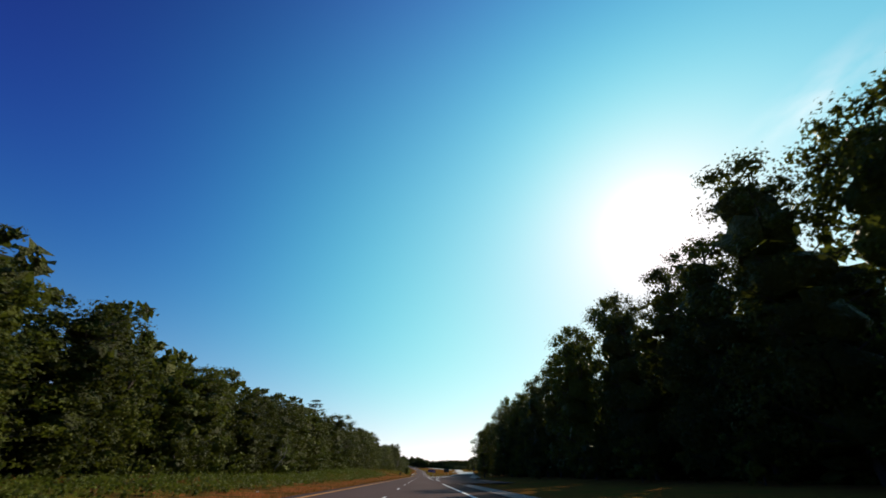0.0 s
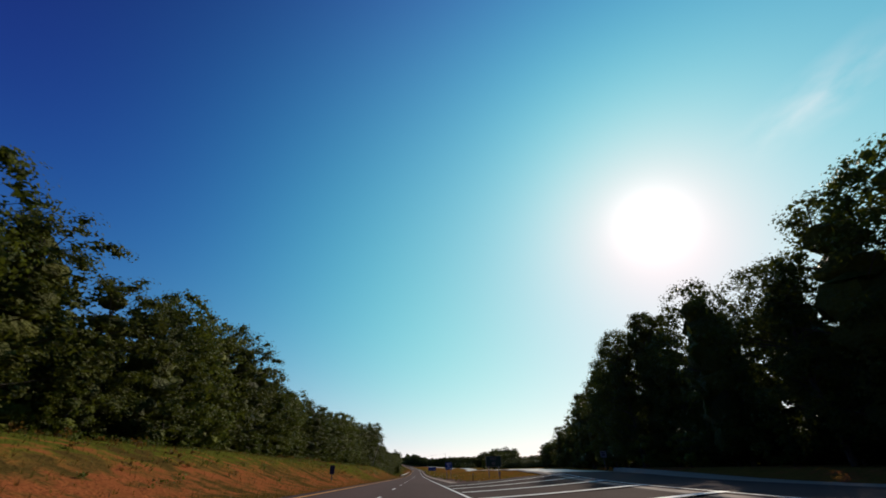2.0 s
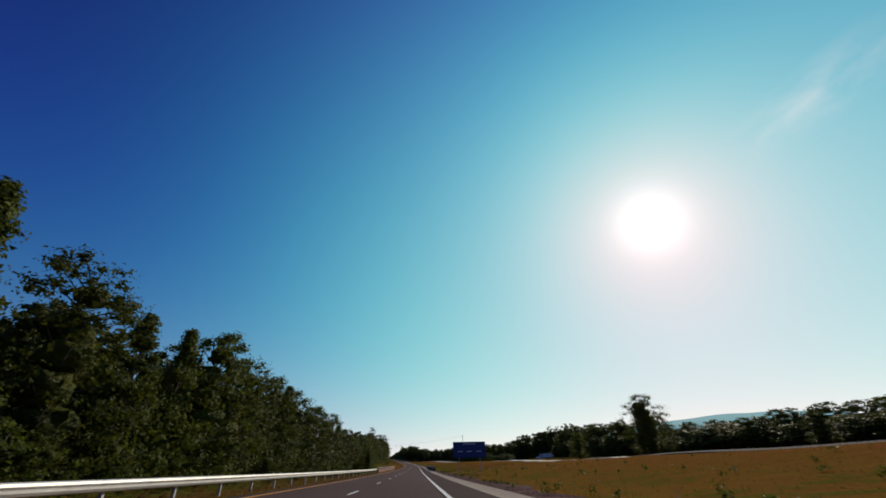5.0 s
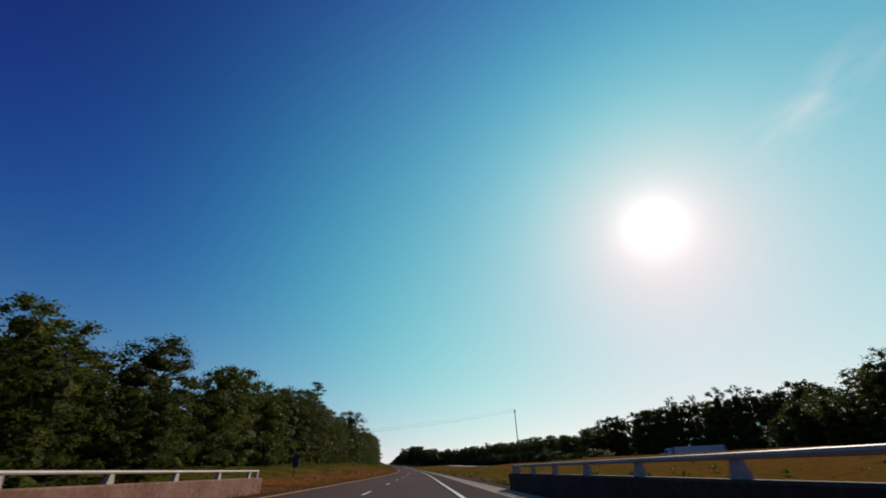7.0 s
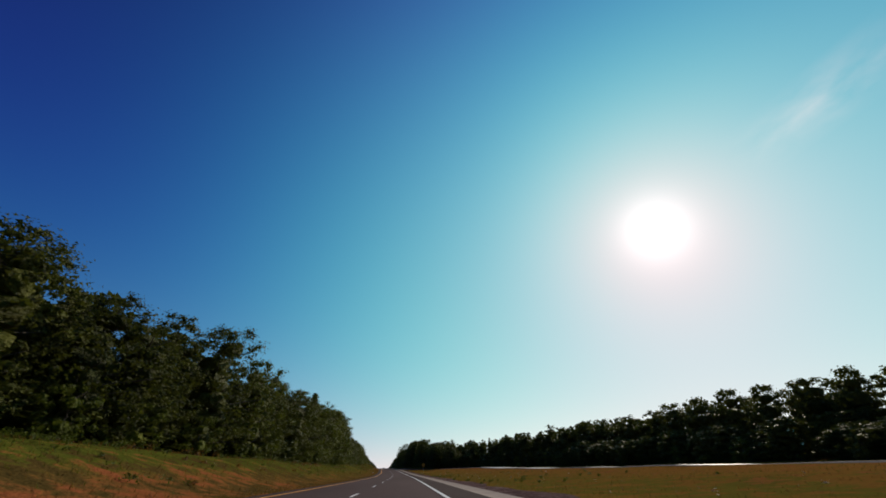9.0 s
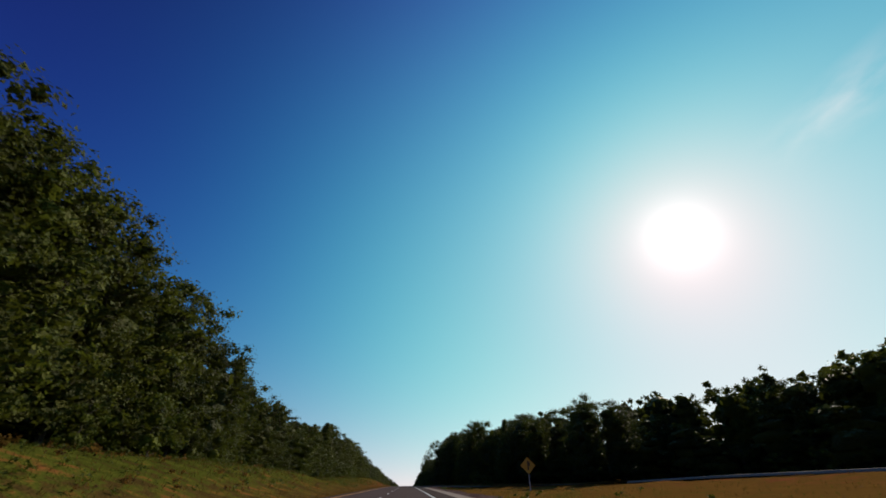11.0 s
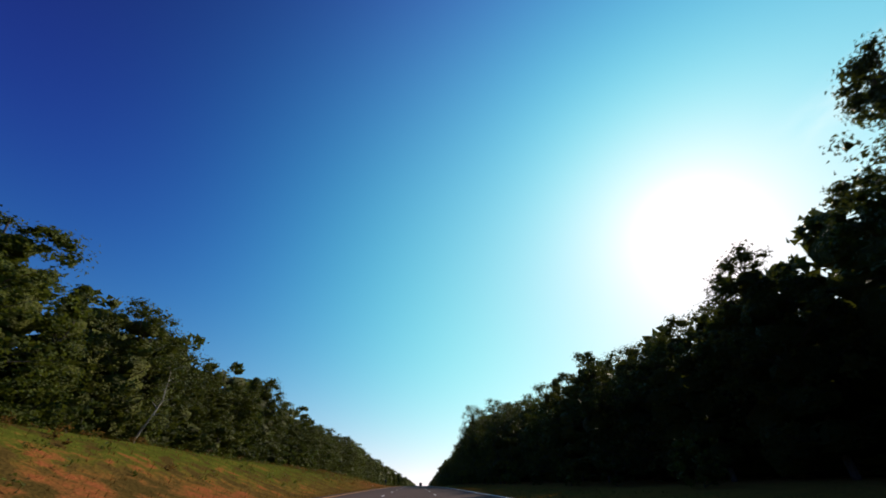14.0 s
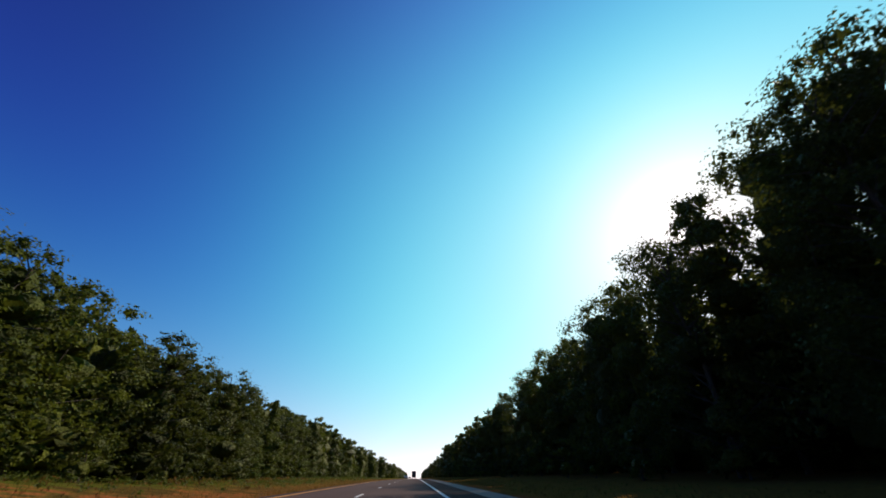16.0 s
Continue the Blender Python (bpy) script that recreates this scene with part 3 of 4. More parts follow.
def leafy_crown(rng, high, wide, low, clumps, leaves, size, kind, inner, cores, lump=LUMP3, girth=.31):
    """A crown of many leafy clumps on its limbs, uneven in outline, with gaps between them."""
    if kind == "pine":
        tiers = clumps // 5
        u = np.repeat(np.arange(tiers) / (tiers - 1) + rng.uniform(-.03, .03, tiers), 5).clip(0, 1)
    else:
        u = np.sort(rng.uniform(0, 1, clumps))
    n = len(u)
    ang = rng.uniform(0, 6.283, n)
    ph = rng.uniform(0, 6.283, 4)
    uneven = 1 + .16 * np.sin(2 * ang + ph[0] + 3 * u) + .13 * np.sin(3 * ang + ph[1] - 7 * u) + .10 * np.sin(9 * u + ph[2])
    if kind == "pine":
        r, flat = wide * rng.uniform(.24, .36, n) * (1 - .35 * u), .3
        rad = wide * (.8 - .6 * u ** 2) * uneven * rng.uniform(.25, 1.0, n)
    elif kind == "cone":
        r, flat = wide * (.36 - .2 * u) * rng.uniform(.8, 1.2, n), .8
        rad = wide * (1.02 - u) * .85 * rng.uniform(.4, 1.0, n)
    else:
        r, flat = wide * rng.uniform(.16, .27, n), .75
        rad = (wide * np.sqrt(np.clip(1 - ((u - .42) / .62) ** 2, .03, 1)) * uneven - r * .5) * rng.uniform(.15, 1.0, n) ** .42
    z = high * (low + (.98 - low) * u) - r * flat * .5
    c = np.stack([np.cos(ang) * rad, np.sin(ang) * rad, z], -1)
    v, q = leaf_sprays(rng, c, r, leaves, size, flat)
    vs, qs_, at = [v], [q], len(v)
    if inner:
        v, q = leaf_sprays(rng, c * (.93, .93, 1), r, inner, size * 1.75, flat, (.0, .5))
        vs.append(v), qs_.append(q + at)
        at += len(v)
    for k in range(cores):
        f = (k + .5) / cores
        cr = wide * (girth * math.sqrt(max(.1, 1 - ((f - .42) / .66) ** 2)) if kind == "broad" else girth * (1.1 - f))
        w = ragged(lump, rng, .66, 1.1)[0] * cr * (1, 1, max(.8, .75 * high / wide / cores)) + np.array([rng.uniform(-.1, .1) * wide, rng.uniform(-.1, .1) * wide, high * (low * .6 + (.86 - low * .6) * f)])
        vs.append(w), qs_.append(lump[1] + at)
        at += len(w)
    return np.concatenate(vs), np.concatenate(qs_), list(zip(c, r))


def trunk_mesh(rng, high, thick, tops, name="trunk", every=4):
    bm = bmesh.new()
    bends = [Vector((rng.uniform(-.12, .12) * k, rng.uniform(-.12, .12) * k, high * .9 * k / 4 - (0.4 if k == 0 else 0))) for k in range(5)]
    for k in range(4):
        rod(bm, bends[k], bends[k + 1], thick * (1 - .2 * k), thick * (.8 - .2 * k), 7)
    for c, r in tops[::every]:
        f = min(max((c[2] - (r * .8 if every > 1 else r * .1) - .06 * high * (every > 1)) / (high * .9), .12), .97)
        k = min(int(f * 4), 3)
        a = bends[k].lerp(bends[k + 1], f * 4 - k)
        rod(bm, a, Vector(c), thick * .3, thick * .07, 4)
    me = bpy.data.meshes.new(name)
    bm.to_mesh(me)
    bm.free()
    me.materials.append(BARK)
    return me


def tree_models(clumps, leaves, size, inner, cores, seed0=0, girth=.31):
    """Six kinds of tree with so many leafy clumps and leaves, at a size of leaf."""
    made = []
    for seed, high, wide, low, kind, mat, label in (
            (1, 15, 4.5, .10, "broad", LEAF_A, "tall dark green broadleaf tree at the wood's edge"),
            (2, 13, 4.2, .08, "broad", LEAF_B, "broadleaf tree with lighter green leaves at the wood's edge"),
            (3, 16, 3.8, .12, "broad", LEAF_A, "slender dark green tree with an uneven crown"),
            (4, 17, 4.4, .40, "pine", LEAF_C, "tall pine with flat, gappy layers of needles"),
            (5, 12, 3.4, .06, "cone", LEAF_B, "pointed young green tree at the wood's edge"),
            (6, 14, 5.0, .10, "broad", LEAF_A, "wide dark green oak with a lumpy crown")):
        rng = np.random.default_rng(seed + seed0)
        pine = kind == "pine"
        n = int(clumps * .6) if pine else clumps
        v, q, tops = leafy_crown(rng, high, wide, low, n, int(leaves * 1.6) if pine else leaves, size * (.9 if pine else 1), kind, inner // 2 if pine else inner, 0 if pine else cores, girth=girth)
        made.append((high, trunk_mesh(rng, high, .17 if pine else .2, tops, every=1 if pine else 3), big_mesh("crown", v, q, mat), label, mat))
    return made


KINDS, NEAR_KINDS, FAR_KINDS = tree_models(116, 38, .135, 19, 6, 0, .35), tree_models(120, 46, .12, 18, 6, 10, .43), tree_models(76, 30, .19, 16, 6, 20, .52)
OPEN_KINDS = tree_models(150, 72, .115, 6, 3, 30, .3)
rng = np.random.default_rng(77)
v, q, tops = leafy_crown(rng, 17, 3.9, .60, 46, 26, .17, "broad", 10, 2, girth=.34)
FAR_KINDS.append((17, trunk_mesh(rng, 17, .17, tops, every=2), big_mesh("crown", v, q, LEAF_C), "tall pine with a bare trunk and a rounded open crown", LEAF_C))
SHRUBS = []
for seed, mat, label in ((21, LEAF_D, "light green shrub in the grass before the trees"), (22, LEAF_B, "leafy green bush below the trees"), (23, LEAF_A, "low dark green bush below the trees")):
    rng = np.random.default_rng(seed)
    v, q, tops = leafy_crown(rng, 3.2, 1.9, .12, 22, 36, .095, "broad", 9, 2)
    SHRUBS.append((3.2, trunk_mesh(rng, 3.2, .06, tops), big_mesh("crown", v, q, mat), label, mat))


def plant(model, name, s, x, high, turn, group, wide=None):
    h0, trunk, crown, label, _ = model
    ob = new(name)
    k = high / h0
    w = k if wide is None else wide
    ob.matrix_basis = spot(s, x, float(land(s, x)) - .15, turn) @ Matrix.Diagonal((w, w, k, 1))
    child("trunk", trunk, ob)
    child("crown", crown, ob)
    return tagged(ob, label, "tree" if name == "tree" else "shrub", group)


def skyline(s, x):
    """Height of the wood's edge over the road."""
    if x < 0 and s < 570:
        return table(s, (-40, 13), (18, 13.5), (25, 10.8), (55, 12), (80, 13), (115, 14.5), (128, 13.5), (150, 15), (170, 16.5), (185, 16.5), (197, 19.2), (213, 16.5),
                         (232, 15.5), (239, 16), (244, 13.8), (256, 15), (264, 17.5), (270, 19.5), (275, 20.3), (280, 15.5), (285, 16.8), (291, 18.5), (296, 18.3), (301, 15.8), (310, 18.2), (330, 20), (351, 22.3), (357, 22.3), (362, 20.5), (372, 21.5), (384, 20), (394, 16), (403, 15.5),
                         (440, 15.5), (500, 13.5), (534, 10.3), (545, 11), (560, 13.3), (570, 13.8), (580, 13.2))
    if x < 0:
        return table(s, (560, 13.3), (570, 13.8), (580, 13.2), (598, 15.6), (612, 17.2), (628, 14.5), (640, 13), (650, 15.5), (657, 18), (665, 18), (678, 16), (715, 17), (780, 19), (818, 21),
                         (830, 20.5), (856, 17.8), (860, 16.3), (864, 14.3), (873, 14.3), (881, 15.5), (893, 11.8), (908, 12.2), (922, 15), (935, 16), (945, 17.8), (955, 15), (967, 14.7), (974, 17), (979, 15), (985, 16.7), (997, 16.4), (1004, 13.2), (1010, 11.6), (1024, 11.8), (1034, 13.5), (1064, 14.5), (1082, 15),
                         (1096, 14), (1106, 11.8), (1116, 11.2), (1124, 12.6), (1136, 13.9), (1150, 14), (1180, 14), (1190, 13.2), (1198, 13.2), (1204, 14.2), (1215, 13), (1240, 12.6), (1283, 12), (1340, 12))
    if s < 600:
        return table(s, (-10, 16), (9, 17), (20, 19.5), (25, 17), (42, 18.5), (57, 17), (80, 16.5), (92, 15), (106, 15.5), (118, 13), (130, 13.5), (145, 16.5),
                         (160, 18.5), (181, 17), (190, 19), (205, 20.5), (217, 17.5), (230, 15.5), (246, 17), (253, 17), (263, 14.5), (320, 14), (352, 14), (820, 14))
    return table(s, (352, 14), (820, 12.5), (850, 11), (858, 10.5), (866, 12.4), (872, 11), (880, 12), (890, 12.6), (900, 12), (916, 12), (924, 17), (929, 17), (932, 12.6), (935, 13.6), (938, 15.2), (946, 15.2), (957, 14.8), (963, 16.5), (985, 16.5),
                 (992, 17.2), (1000, 17.5), (1010, 18), (1026, 17.2), (1029, 14.5), (1033, 14), (1040, 12.3), (1056, 11.5), (1072, 13), (1094, 13), (1114, 15), (1160, 18.5), (1176, 20.3), (1184, 19.8),
                 (1193, 18.3), (1204, 16), (1222, 16.3), (1254, 15.3), (1340, 14))


# front rows: s from, s to, step, x at the start, x at the end
pick = random.Random(5)
FRONTS = (
    (-5, 560, 6.3, -24, -24.5, "trees along the median"),
    (560, 1268, 6.3, -24.5, -24, "trees along the median"),
    (0, 108, 5.6, 21, 21.5, "trees on the right side"),
    (126, 200, 5.6, 28, 29.5, "trees on the right side"),
    (200, 245, 5.6, 31, 39, "trees on the right side"),
    (245, 322, 7.2, 39, 63, "trees behind the field"),
    (322, 356, 4.8, 62, 61, "trees behind the field"),
    (800, 858, 6.0, 56, 37, "trees behind the field"),
    (856, 895, 4.9, 27.5, 23, "trees behind the field"),
    (896, 930, 5.6, 25, 20.5, "trees on the right side"),
    (930, 1255, 4.9, 20.5, 20, "trees on the right side"))
for s0, s1, step, x0, x1, group in FRONTS:
    s, pick = s0, random.Random(int(s0 + 7 * x0))
    while s < s1:
        x = x0 + (x1 - x0) * (s - s0) / (s1 - s0) + pick.uniform(-1.6, 1.6)
        high = float(skyline(s, x)) * (pick.uniform(.86, 1.08) if x < 0 else pick.uniform(.93, 1.06)) * (1.02 if x < 0 or s > 1140 or 110 < s < 890 else 1.06) - float(land(s, x))
        model = (KINDS if x < 0 else NEAR_KINDS if x < 35 else FAR_KINDS)[pick.choices(range(6), (5, 4, 4, 0, 2 if x < 0 else .3, 4))[0]]
        plant(model, "tree", s, x, high, pick.uniform(0, 360), group, (min(1.35, max(.95, high / model[0])) * pick.uniform(1.1, 1.35) if x < 0 else min(1.15, max(.92, high / model[0])) * pick.uniform(.95, 1.15)))
        s += step * pick.uniform(.75, 1.3)
for s0, s1, step, x0, x1 in ((-20, 330, 7, -20, -20.5), (335, 560, 6, -19, -20), (560, 1320, 8, -20.5, -19.5), (0, 110, 9, 17.5, 17.5), (114, 200, 9, 25, 26.5), (890, 1320, 9, 16, 15.5), (785, 890, 4.5, 51, 25), (665, 785, 6, 58, 52)):
    s, pick = s0, random.Random(int(s0 + 9 * x0))
    while s < s1:
        plant(SHRUBS[pick.randrange(3)], "shrub", s, x0 + (x1 - x0) * (s - s0) / (s1 - s0) + pick.uniform(-1.2, 1.2), pick.uniform(1.6, 4.2), pick.uniform(0, 360), "shrubs below the trees")
        s += step * pick.uniform(.6, 1.5)
# single trees: kind, s, x, height, breadth
MEDIAN_TREES = ((0, 92, -23.5, 12.3, 1.2), (1, 1042, -23.5, 12, 1.2), (2, 882, -23.5, 11.3, 1.2),
    (1, 995, -20.5, 12, 1), (3, 608, -25.5, 15, 0.9), (1, 531, -17.5, 7.5, 0.8), (1, 542, -18.5, 6, 0.7), (0, 1087, -24, 12.5, 1.2), (0, 168, -24, 13.5, 1.25),
    (0, 822, -24, 17.5, 1.3), (2, 832, -23.5, 16.5, 1.2), (5, 843, -24, 16.5, 1.15), (3, 352, -21, 20, 1),
    (5, 28, -24, 11.5, 1.1), (3, 1012.5, -23, 9.8, .95), (3, 1019.5, -23.5, 11.6, 1.05), (3, 1028.5, -23.5, 11.8, .95), (3, 613, -25, 18, 1.1), (3, 100, -26, 15, .9))
FIELD_TREES = ((5, 462, 55, 14, 1.15), (1, 505, 54, 8.5, 0.75), (0, 430, 66, 5.8, 0.6), (5, 290, 48, 13, 0.9), (0, 314, 61, 12.5, 0.9), (6, 626, 101, 18.5, 1),
    (6, 633, 101, 20.5, .95), (6, 641, 101, 21.5, 1), (6, 650, 99, 20.5, .95), (6, 658, 97, 21.5, 1), (6, 567, 72, 13.5, .95), (6, 559, 74, 13.5, 1))
RIGHT_TREES = ((0, 1190, 17.5, 14.8, 1.0),
    (4, 893, 21, 12.5, 1.1), (1, 118, 16.5, 11.8, 0.85), (2, 123, 20, 14.2, 1.1), (0, 984, 12.5, 16.6, 1.12), (1, 107, 21.5, 18.6, .8), (2, 926, 18.8, 16.5, 1.0),
    (4, 938, 16.5, 12, 0.9), (0, 1109, 17, 16, 1.1), (2, 990, 15.5, 15.5, 0.72), (0, 1146, 17, 21, 1),
    (2, 1139, 18, 17, 1), (2, 1178, 17, 15.5, 1), (0, 172, 27, 14.5, 1.1), (0, 118, 21.5, 16.8, .75), (2, 200.5, 28.5, 18.5, 1.15), (0, 205, 31, 19.5, 1.2))
DENSE_TREES = ((5, 113, 22, 17.2, .95), (2, 1030.5, 20, 17, .8), (5, 971, 17, 16.2, 1.25), (0, 962.5, 17.5, 17.3, 1.25), (5, 958, 18.5, 16.8, 1.2), (0, 967, 16.5, 14.6, 1.15), (0, 986, 17.5, 17.5, 1.15), (2, 978, 18, 17.6, 1.3))
for trees, group in ((MEDIAN_TREES, "single trees beside the median"), (FIELD_TREES, "single trees behind the field"), (RIGHT_TREES, "single trees on the right side"), (DENSE_TREES, "single trees on the right side")):
    for k, s, x, high, wide in trees:
        plant((KINDS if x < 0 else OPEN_KINDS if trees is RIGHT_TREES else NEAR_KINDS + FAR_KINDS[6:])[k], "tree", s, x, high, s * 37 % 360, group, wide)


rng = np.random.default_rng(61)
v, q, tops = leafy_crown(rng, 13, 3.2, .3, 90, 40, .13, "broad", 16, 4)
plant((13, trunk_mesh(rng, 13, .2, tops), big_mesh("crown", v, q, LEAF_RUST), "tree with rust-brown leaves at the wood's edge", LEAF_RUST), "tree", 352.5, -21, 14.5, 40, "single trees beside the median", .9)


def pale_tree(s, x, high, lean, turn, label, leafing):
    """A thin leaning tree with a pale trunk, few limbs and little leaf."""
    ob = new("young_tree")
    ob.matrix_basis = spot(s, x, float(land(s, x)) - .2, turn) @ pose(0, 0, 0, 0, lean, 0)
    rng = np.random.default_rng(int(s))
    bm = bmesh.new()
    bends = [Vector((.3 * math.sin(k * 1.3 + s), .2 * math.cos(k * 1.7), high * k / 5)) for k in range(6)]
    for k in range(5):
        rod(bm, bends[k], bends[k + 1], .085 * (1 - .16 * k), .085 * (.84 - .16 * k), 7)
    part("trunk", bm, PALE_BARK, ob, "thin pale trunk")
    ends = []
    for k in range(9):
        a = bends[2 + k % 4].lerp(bends[min(3 + k % 4, 5)], (k * .37) % 1)
        e = a + Vector((math.cos(k * 2.4) * high * .14, math.sin(k * 2.4) * high * .14, high * .09))
        part("limb", rod(bmesh.new(), a, e, .03, .01, 5), PALE_BARK, ob)
        ends.append(tuple(e))
    ends.append(tuple(bends[5]))
    v, q = leaf_sprays(rng, np.array(ends), np.full(len(ends), high * .09), leafing, .085, .8, (.1, 1.0))
    child("crown", big_mesh("crown", v, q, LEAF_D), ob)
    return tagged(ob, label, "tree", "pale young trees")


for s, x, high, lean, turn, leafing in ((616, -19.3, 6.6, 8, 10, 34), (60, -19.8, 4.2, 14, 0, 26), (63, -20.3, 4.6, 5, 40, 26), (1054, -19.8, 5.6, 12, 0, 26), (327, -20, 12, 22, 0, 20)):
    pale_tree(s, x, high, lean, turn, "thin leaning young tree with a pale trunk before the wood", leafing)


def woodland(name, rows, label, seed, clumps=30, leaves=7, size=.42, girth=.6, mix=(.46, .44, .04, .06), spread=(.9, 1.25)):
    """Trees too far back or too many to count, as one thing."""
    rng = np.random.default_rng(seed)
    models = [leafy_crown(rng, 15, wd, lo, clumps, leaves, size, kd, 6, 5 if kd != "pine" else 0, LUMP2, girth)[:2] for lo, kd, wd in ((.03, "broad", 4.8), (.05, "broad", 5.0), (.4, "pine", 3.8), (.04, "cone", 4.2))]
    vs, qs_, at = [], [], 0
    for s0, s1, step, x0, x1, h0, h1 in rows:
        s = s0
        while s < s1:
            x = x0 + (x1 - x0) * (s - s0) / (s1 - s0) + rng.uniform(-2.5, 2.5)
            v, q = models[rng.choice(4, p=mix)]
            a, k = rng.uniform(0, 6.28), rng.uniform(h0, h1) / 15
            w = max(k, .85) * rng.uniform(*spread)
            p = on(s, x, float(land(s, x)) - .3)
            r = np.stack([v[:, 0] * math.cos(a) - v[:, 1] * math.sin(a), v[:, 0] * math.sin(a) + v[:, 1] * math.cos(a), v[:, 2]], -1) * (w, w, k) + p
            vs.append(r), qs_.append(q + at)
            at += len(r)
            s += step * rng.uniform(.75, 1.3)
    return tagged(new(name, big_mesh(name, np.concatenate(vs), np.concatenate(qs_), LEAF_A)), label, "woodland", kind="stuff")


woodland("undergrowth", ((-40, 1330, 4.2, -27, -27, 3.5, 6.5), (-20, 110, 4, 24, 24, 3, 6), (118, 200, 4, 31.5, 32.5, 3, 6), (895, 1330, 4, 23.2, 23, 3, 6)), "dark green undergrowth below the edge trees", 36)
woodland("woodland", ((1268, 1400, 4.5, -24, -24, 11, 13), (-60, -5, 6, -24, -24, 11, 13), (-40, 480, 6, -30, -30, 12, 15), (-40, 480, 7, -35, -35, 12, 15), (600, 1330, 7, -35, -35, 13, 16), (480, 600, 5, -29, -29, 7.5, 9), (600, 1330, 7, -30, -30, 12, 15.5), (1400, 2300, 9, -24, -24, 10, 14), (1400, 2300, 16, -33, -33, 12, 15)), "dense dark green wood behind the edge trees", 31)
woodland("woodland", ((-30, 0, 6, 21, 21, 13, 15), (-20, 110, 4, 25, 25, 12, 15), (-20, 110, 6, 30, 30, 11, 14), (118, 200, 5, 33, 34, 11, 14), (110, 240, 6, 37, 48, 13, 15), (240, 322, 5, 47, 72, 11, 13), (760, 850, 5, 68, 52, 11, 14), (330, 560, 7, 98, 84, 5, 8), (560, 600, 6, 76, 78, 7, 9), (676, 760, 6, 76, 74, 10, 12)), "dark green wood behind the trees by the slip road", 32)
woodland("woodland", ((1255, 1400, 4.5, 20, 19, 13, 15), (840, 900, 5, 50, 30, 10, 13), (800, 896, 3.5, 59, 28.5, 10, 12.5), (800, 893, 3, 52, 24, 4.5, 6.5), (900, 980, 4.5, 24.5, 24, 11, 13.5), (980, 1045, 4, 24, 24, 12, 15), (1045, 1330, 4.5, 24.5, 24, 11.5, 14), (890, 1330, 7.5, 29, 28, 11, 14), (1400, 2300, 9, 18, 18, 11, 14), (1330, 2300, 16, 27, 27, 12, 15)), "dark green wood behind the trees past the field", 34)
woodland("woodland", ((320, 356, 4, 66, 66, 10, 12), (400, 425, 3.8, 86, 84, 7, 9), (425, 480, 3.8, 84, 79, 6.2, 8.4), (480, 500, 3.8, 79, 78, 6.5, 8.6), (500, 545, 3.6, 80, 72, 10, 12.5), (400, 530, 5, 78, 70, 4, 7), (356, 372, 4, 67, 70, 8.5, 10), (372, 400, 4.2, 70, 86, 6.5, 8)), "dark green wood with ragged treetops behind the field", 33, 150, 11, .27, .42, (.5, .47, .03, 0), (1.1, 1.45))
woodland("woodland", ((560, 578, 3.6, 70, 76, 10.5, 12.8), (578, 592, 3.6, 76, 80, 7.5, 9.5), (592, 612, 3.6, 90, 98, 12, 15), (612, 650, 3.6, 105, 103, 16, 18.5), (650, 672, 3.6, 100, 92, 17, 19), (672, 690, 3.6, 90, 84, 16, 18.5), (690, 705, 3.6, 84, 80, 13.5, 15.5), (676, 760, 3.6, 73, 64, 11, 13.6), (760, 800, 3.6, 64, 56, 10, 13), (655, 800, 5, 66, 53, 4, 7)), "dark green wood with ragged treetops behind the parked truck", 35, 150, 11, .27, .42, (.5, .47, .03, 0), (1.0, 1.35))

# ---- far hill ----
hv, hq = [], []
for i in range(41):
    a = radians(14 + 44 * i / 40)
    top = 3900 * math.tan(radians(float(table(math.degrees(a), (16, .6), (20, 2.2), (25, 3.2), (27.6, 3.5), (31, 4.0), (34.6, 4.35), (38, 4.45), (41, 4.4), (46, 4.1), (52, 2.4), (57, 0))))) + 3 * math.sin(i * 1.3)
    for d, up in ((3300, -40), (3600, top * .6), (3900, top), (4300, top * .7), (4700, -40)):
        hv.append((math.sin(a) * d, 300 + math.cos(a) * d, up))
for i in range(40):
    for j in range(4):
        hq.append((i * 5 + j, i * 5 + 5 + j, i * 5 + 6 + j, i * 5 + 1 + j))
# aerial haze put in: the hill's material is made to glow blue-green
haze = HAZED_WOOD.node_tree.nodes["Principled BSDF"]
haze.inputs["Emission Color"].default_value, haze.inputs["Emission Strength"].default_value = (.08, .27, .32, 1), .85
tagged(new("backdrop_hill", mesh("backdrop_hill", hv, hq, HAZED_WOOD, True)), "wooded hill in the distance, coloured and glowing blue-green for haze", "hill", kind="structure")


# ---- guard rail and bridge ----
def along(me_name, s, section, mat, x, up):
    """A section of (across, height) points swept along the road, closed round."""
    sec = list(section) + [section[0]]
    return strip(me_name, s, [(x + a, up + b) for a, b in sec], mat)


def wbeam(side):
    """Corrugated rail: a thin folded plate."""
    face = [(0, .0), (.05, .03), (.08, .09), (.02, .13), (.02, .18), (.08, .22), (.05, .28), (0, .31)]
    return [(side * a, b) for a, b in face] + [(side * (a - .012), b) for a, b in reversed(face)]


post_me = bpy.data.meshes.new("post")
bm = box(box(box(bmesh.new(), -.05, .05, -.008, .008, -.7, .70), -.058, -.045, -.05, .05, -.7, .70), .045, .058, -.05, .05, -.7, .70)
bm.to_mesh(post_me)
bm.free()
post_me.materials.append(STEEL)


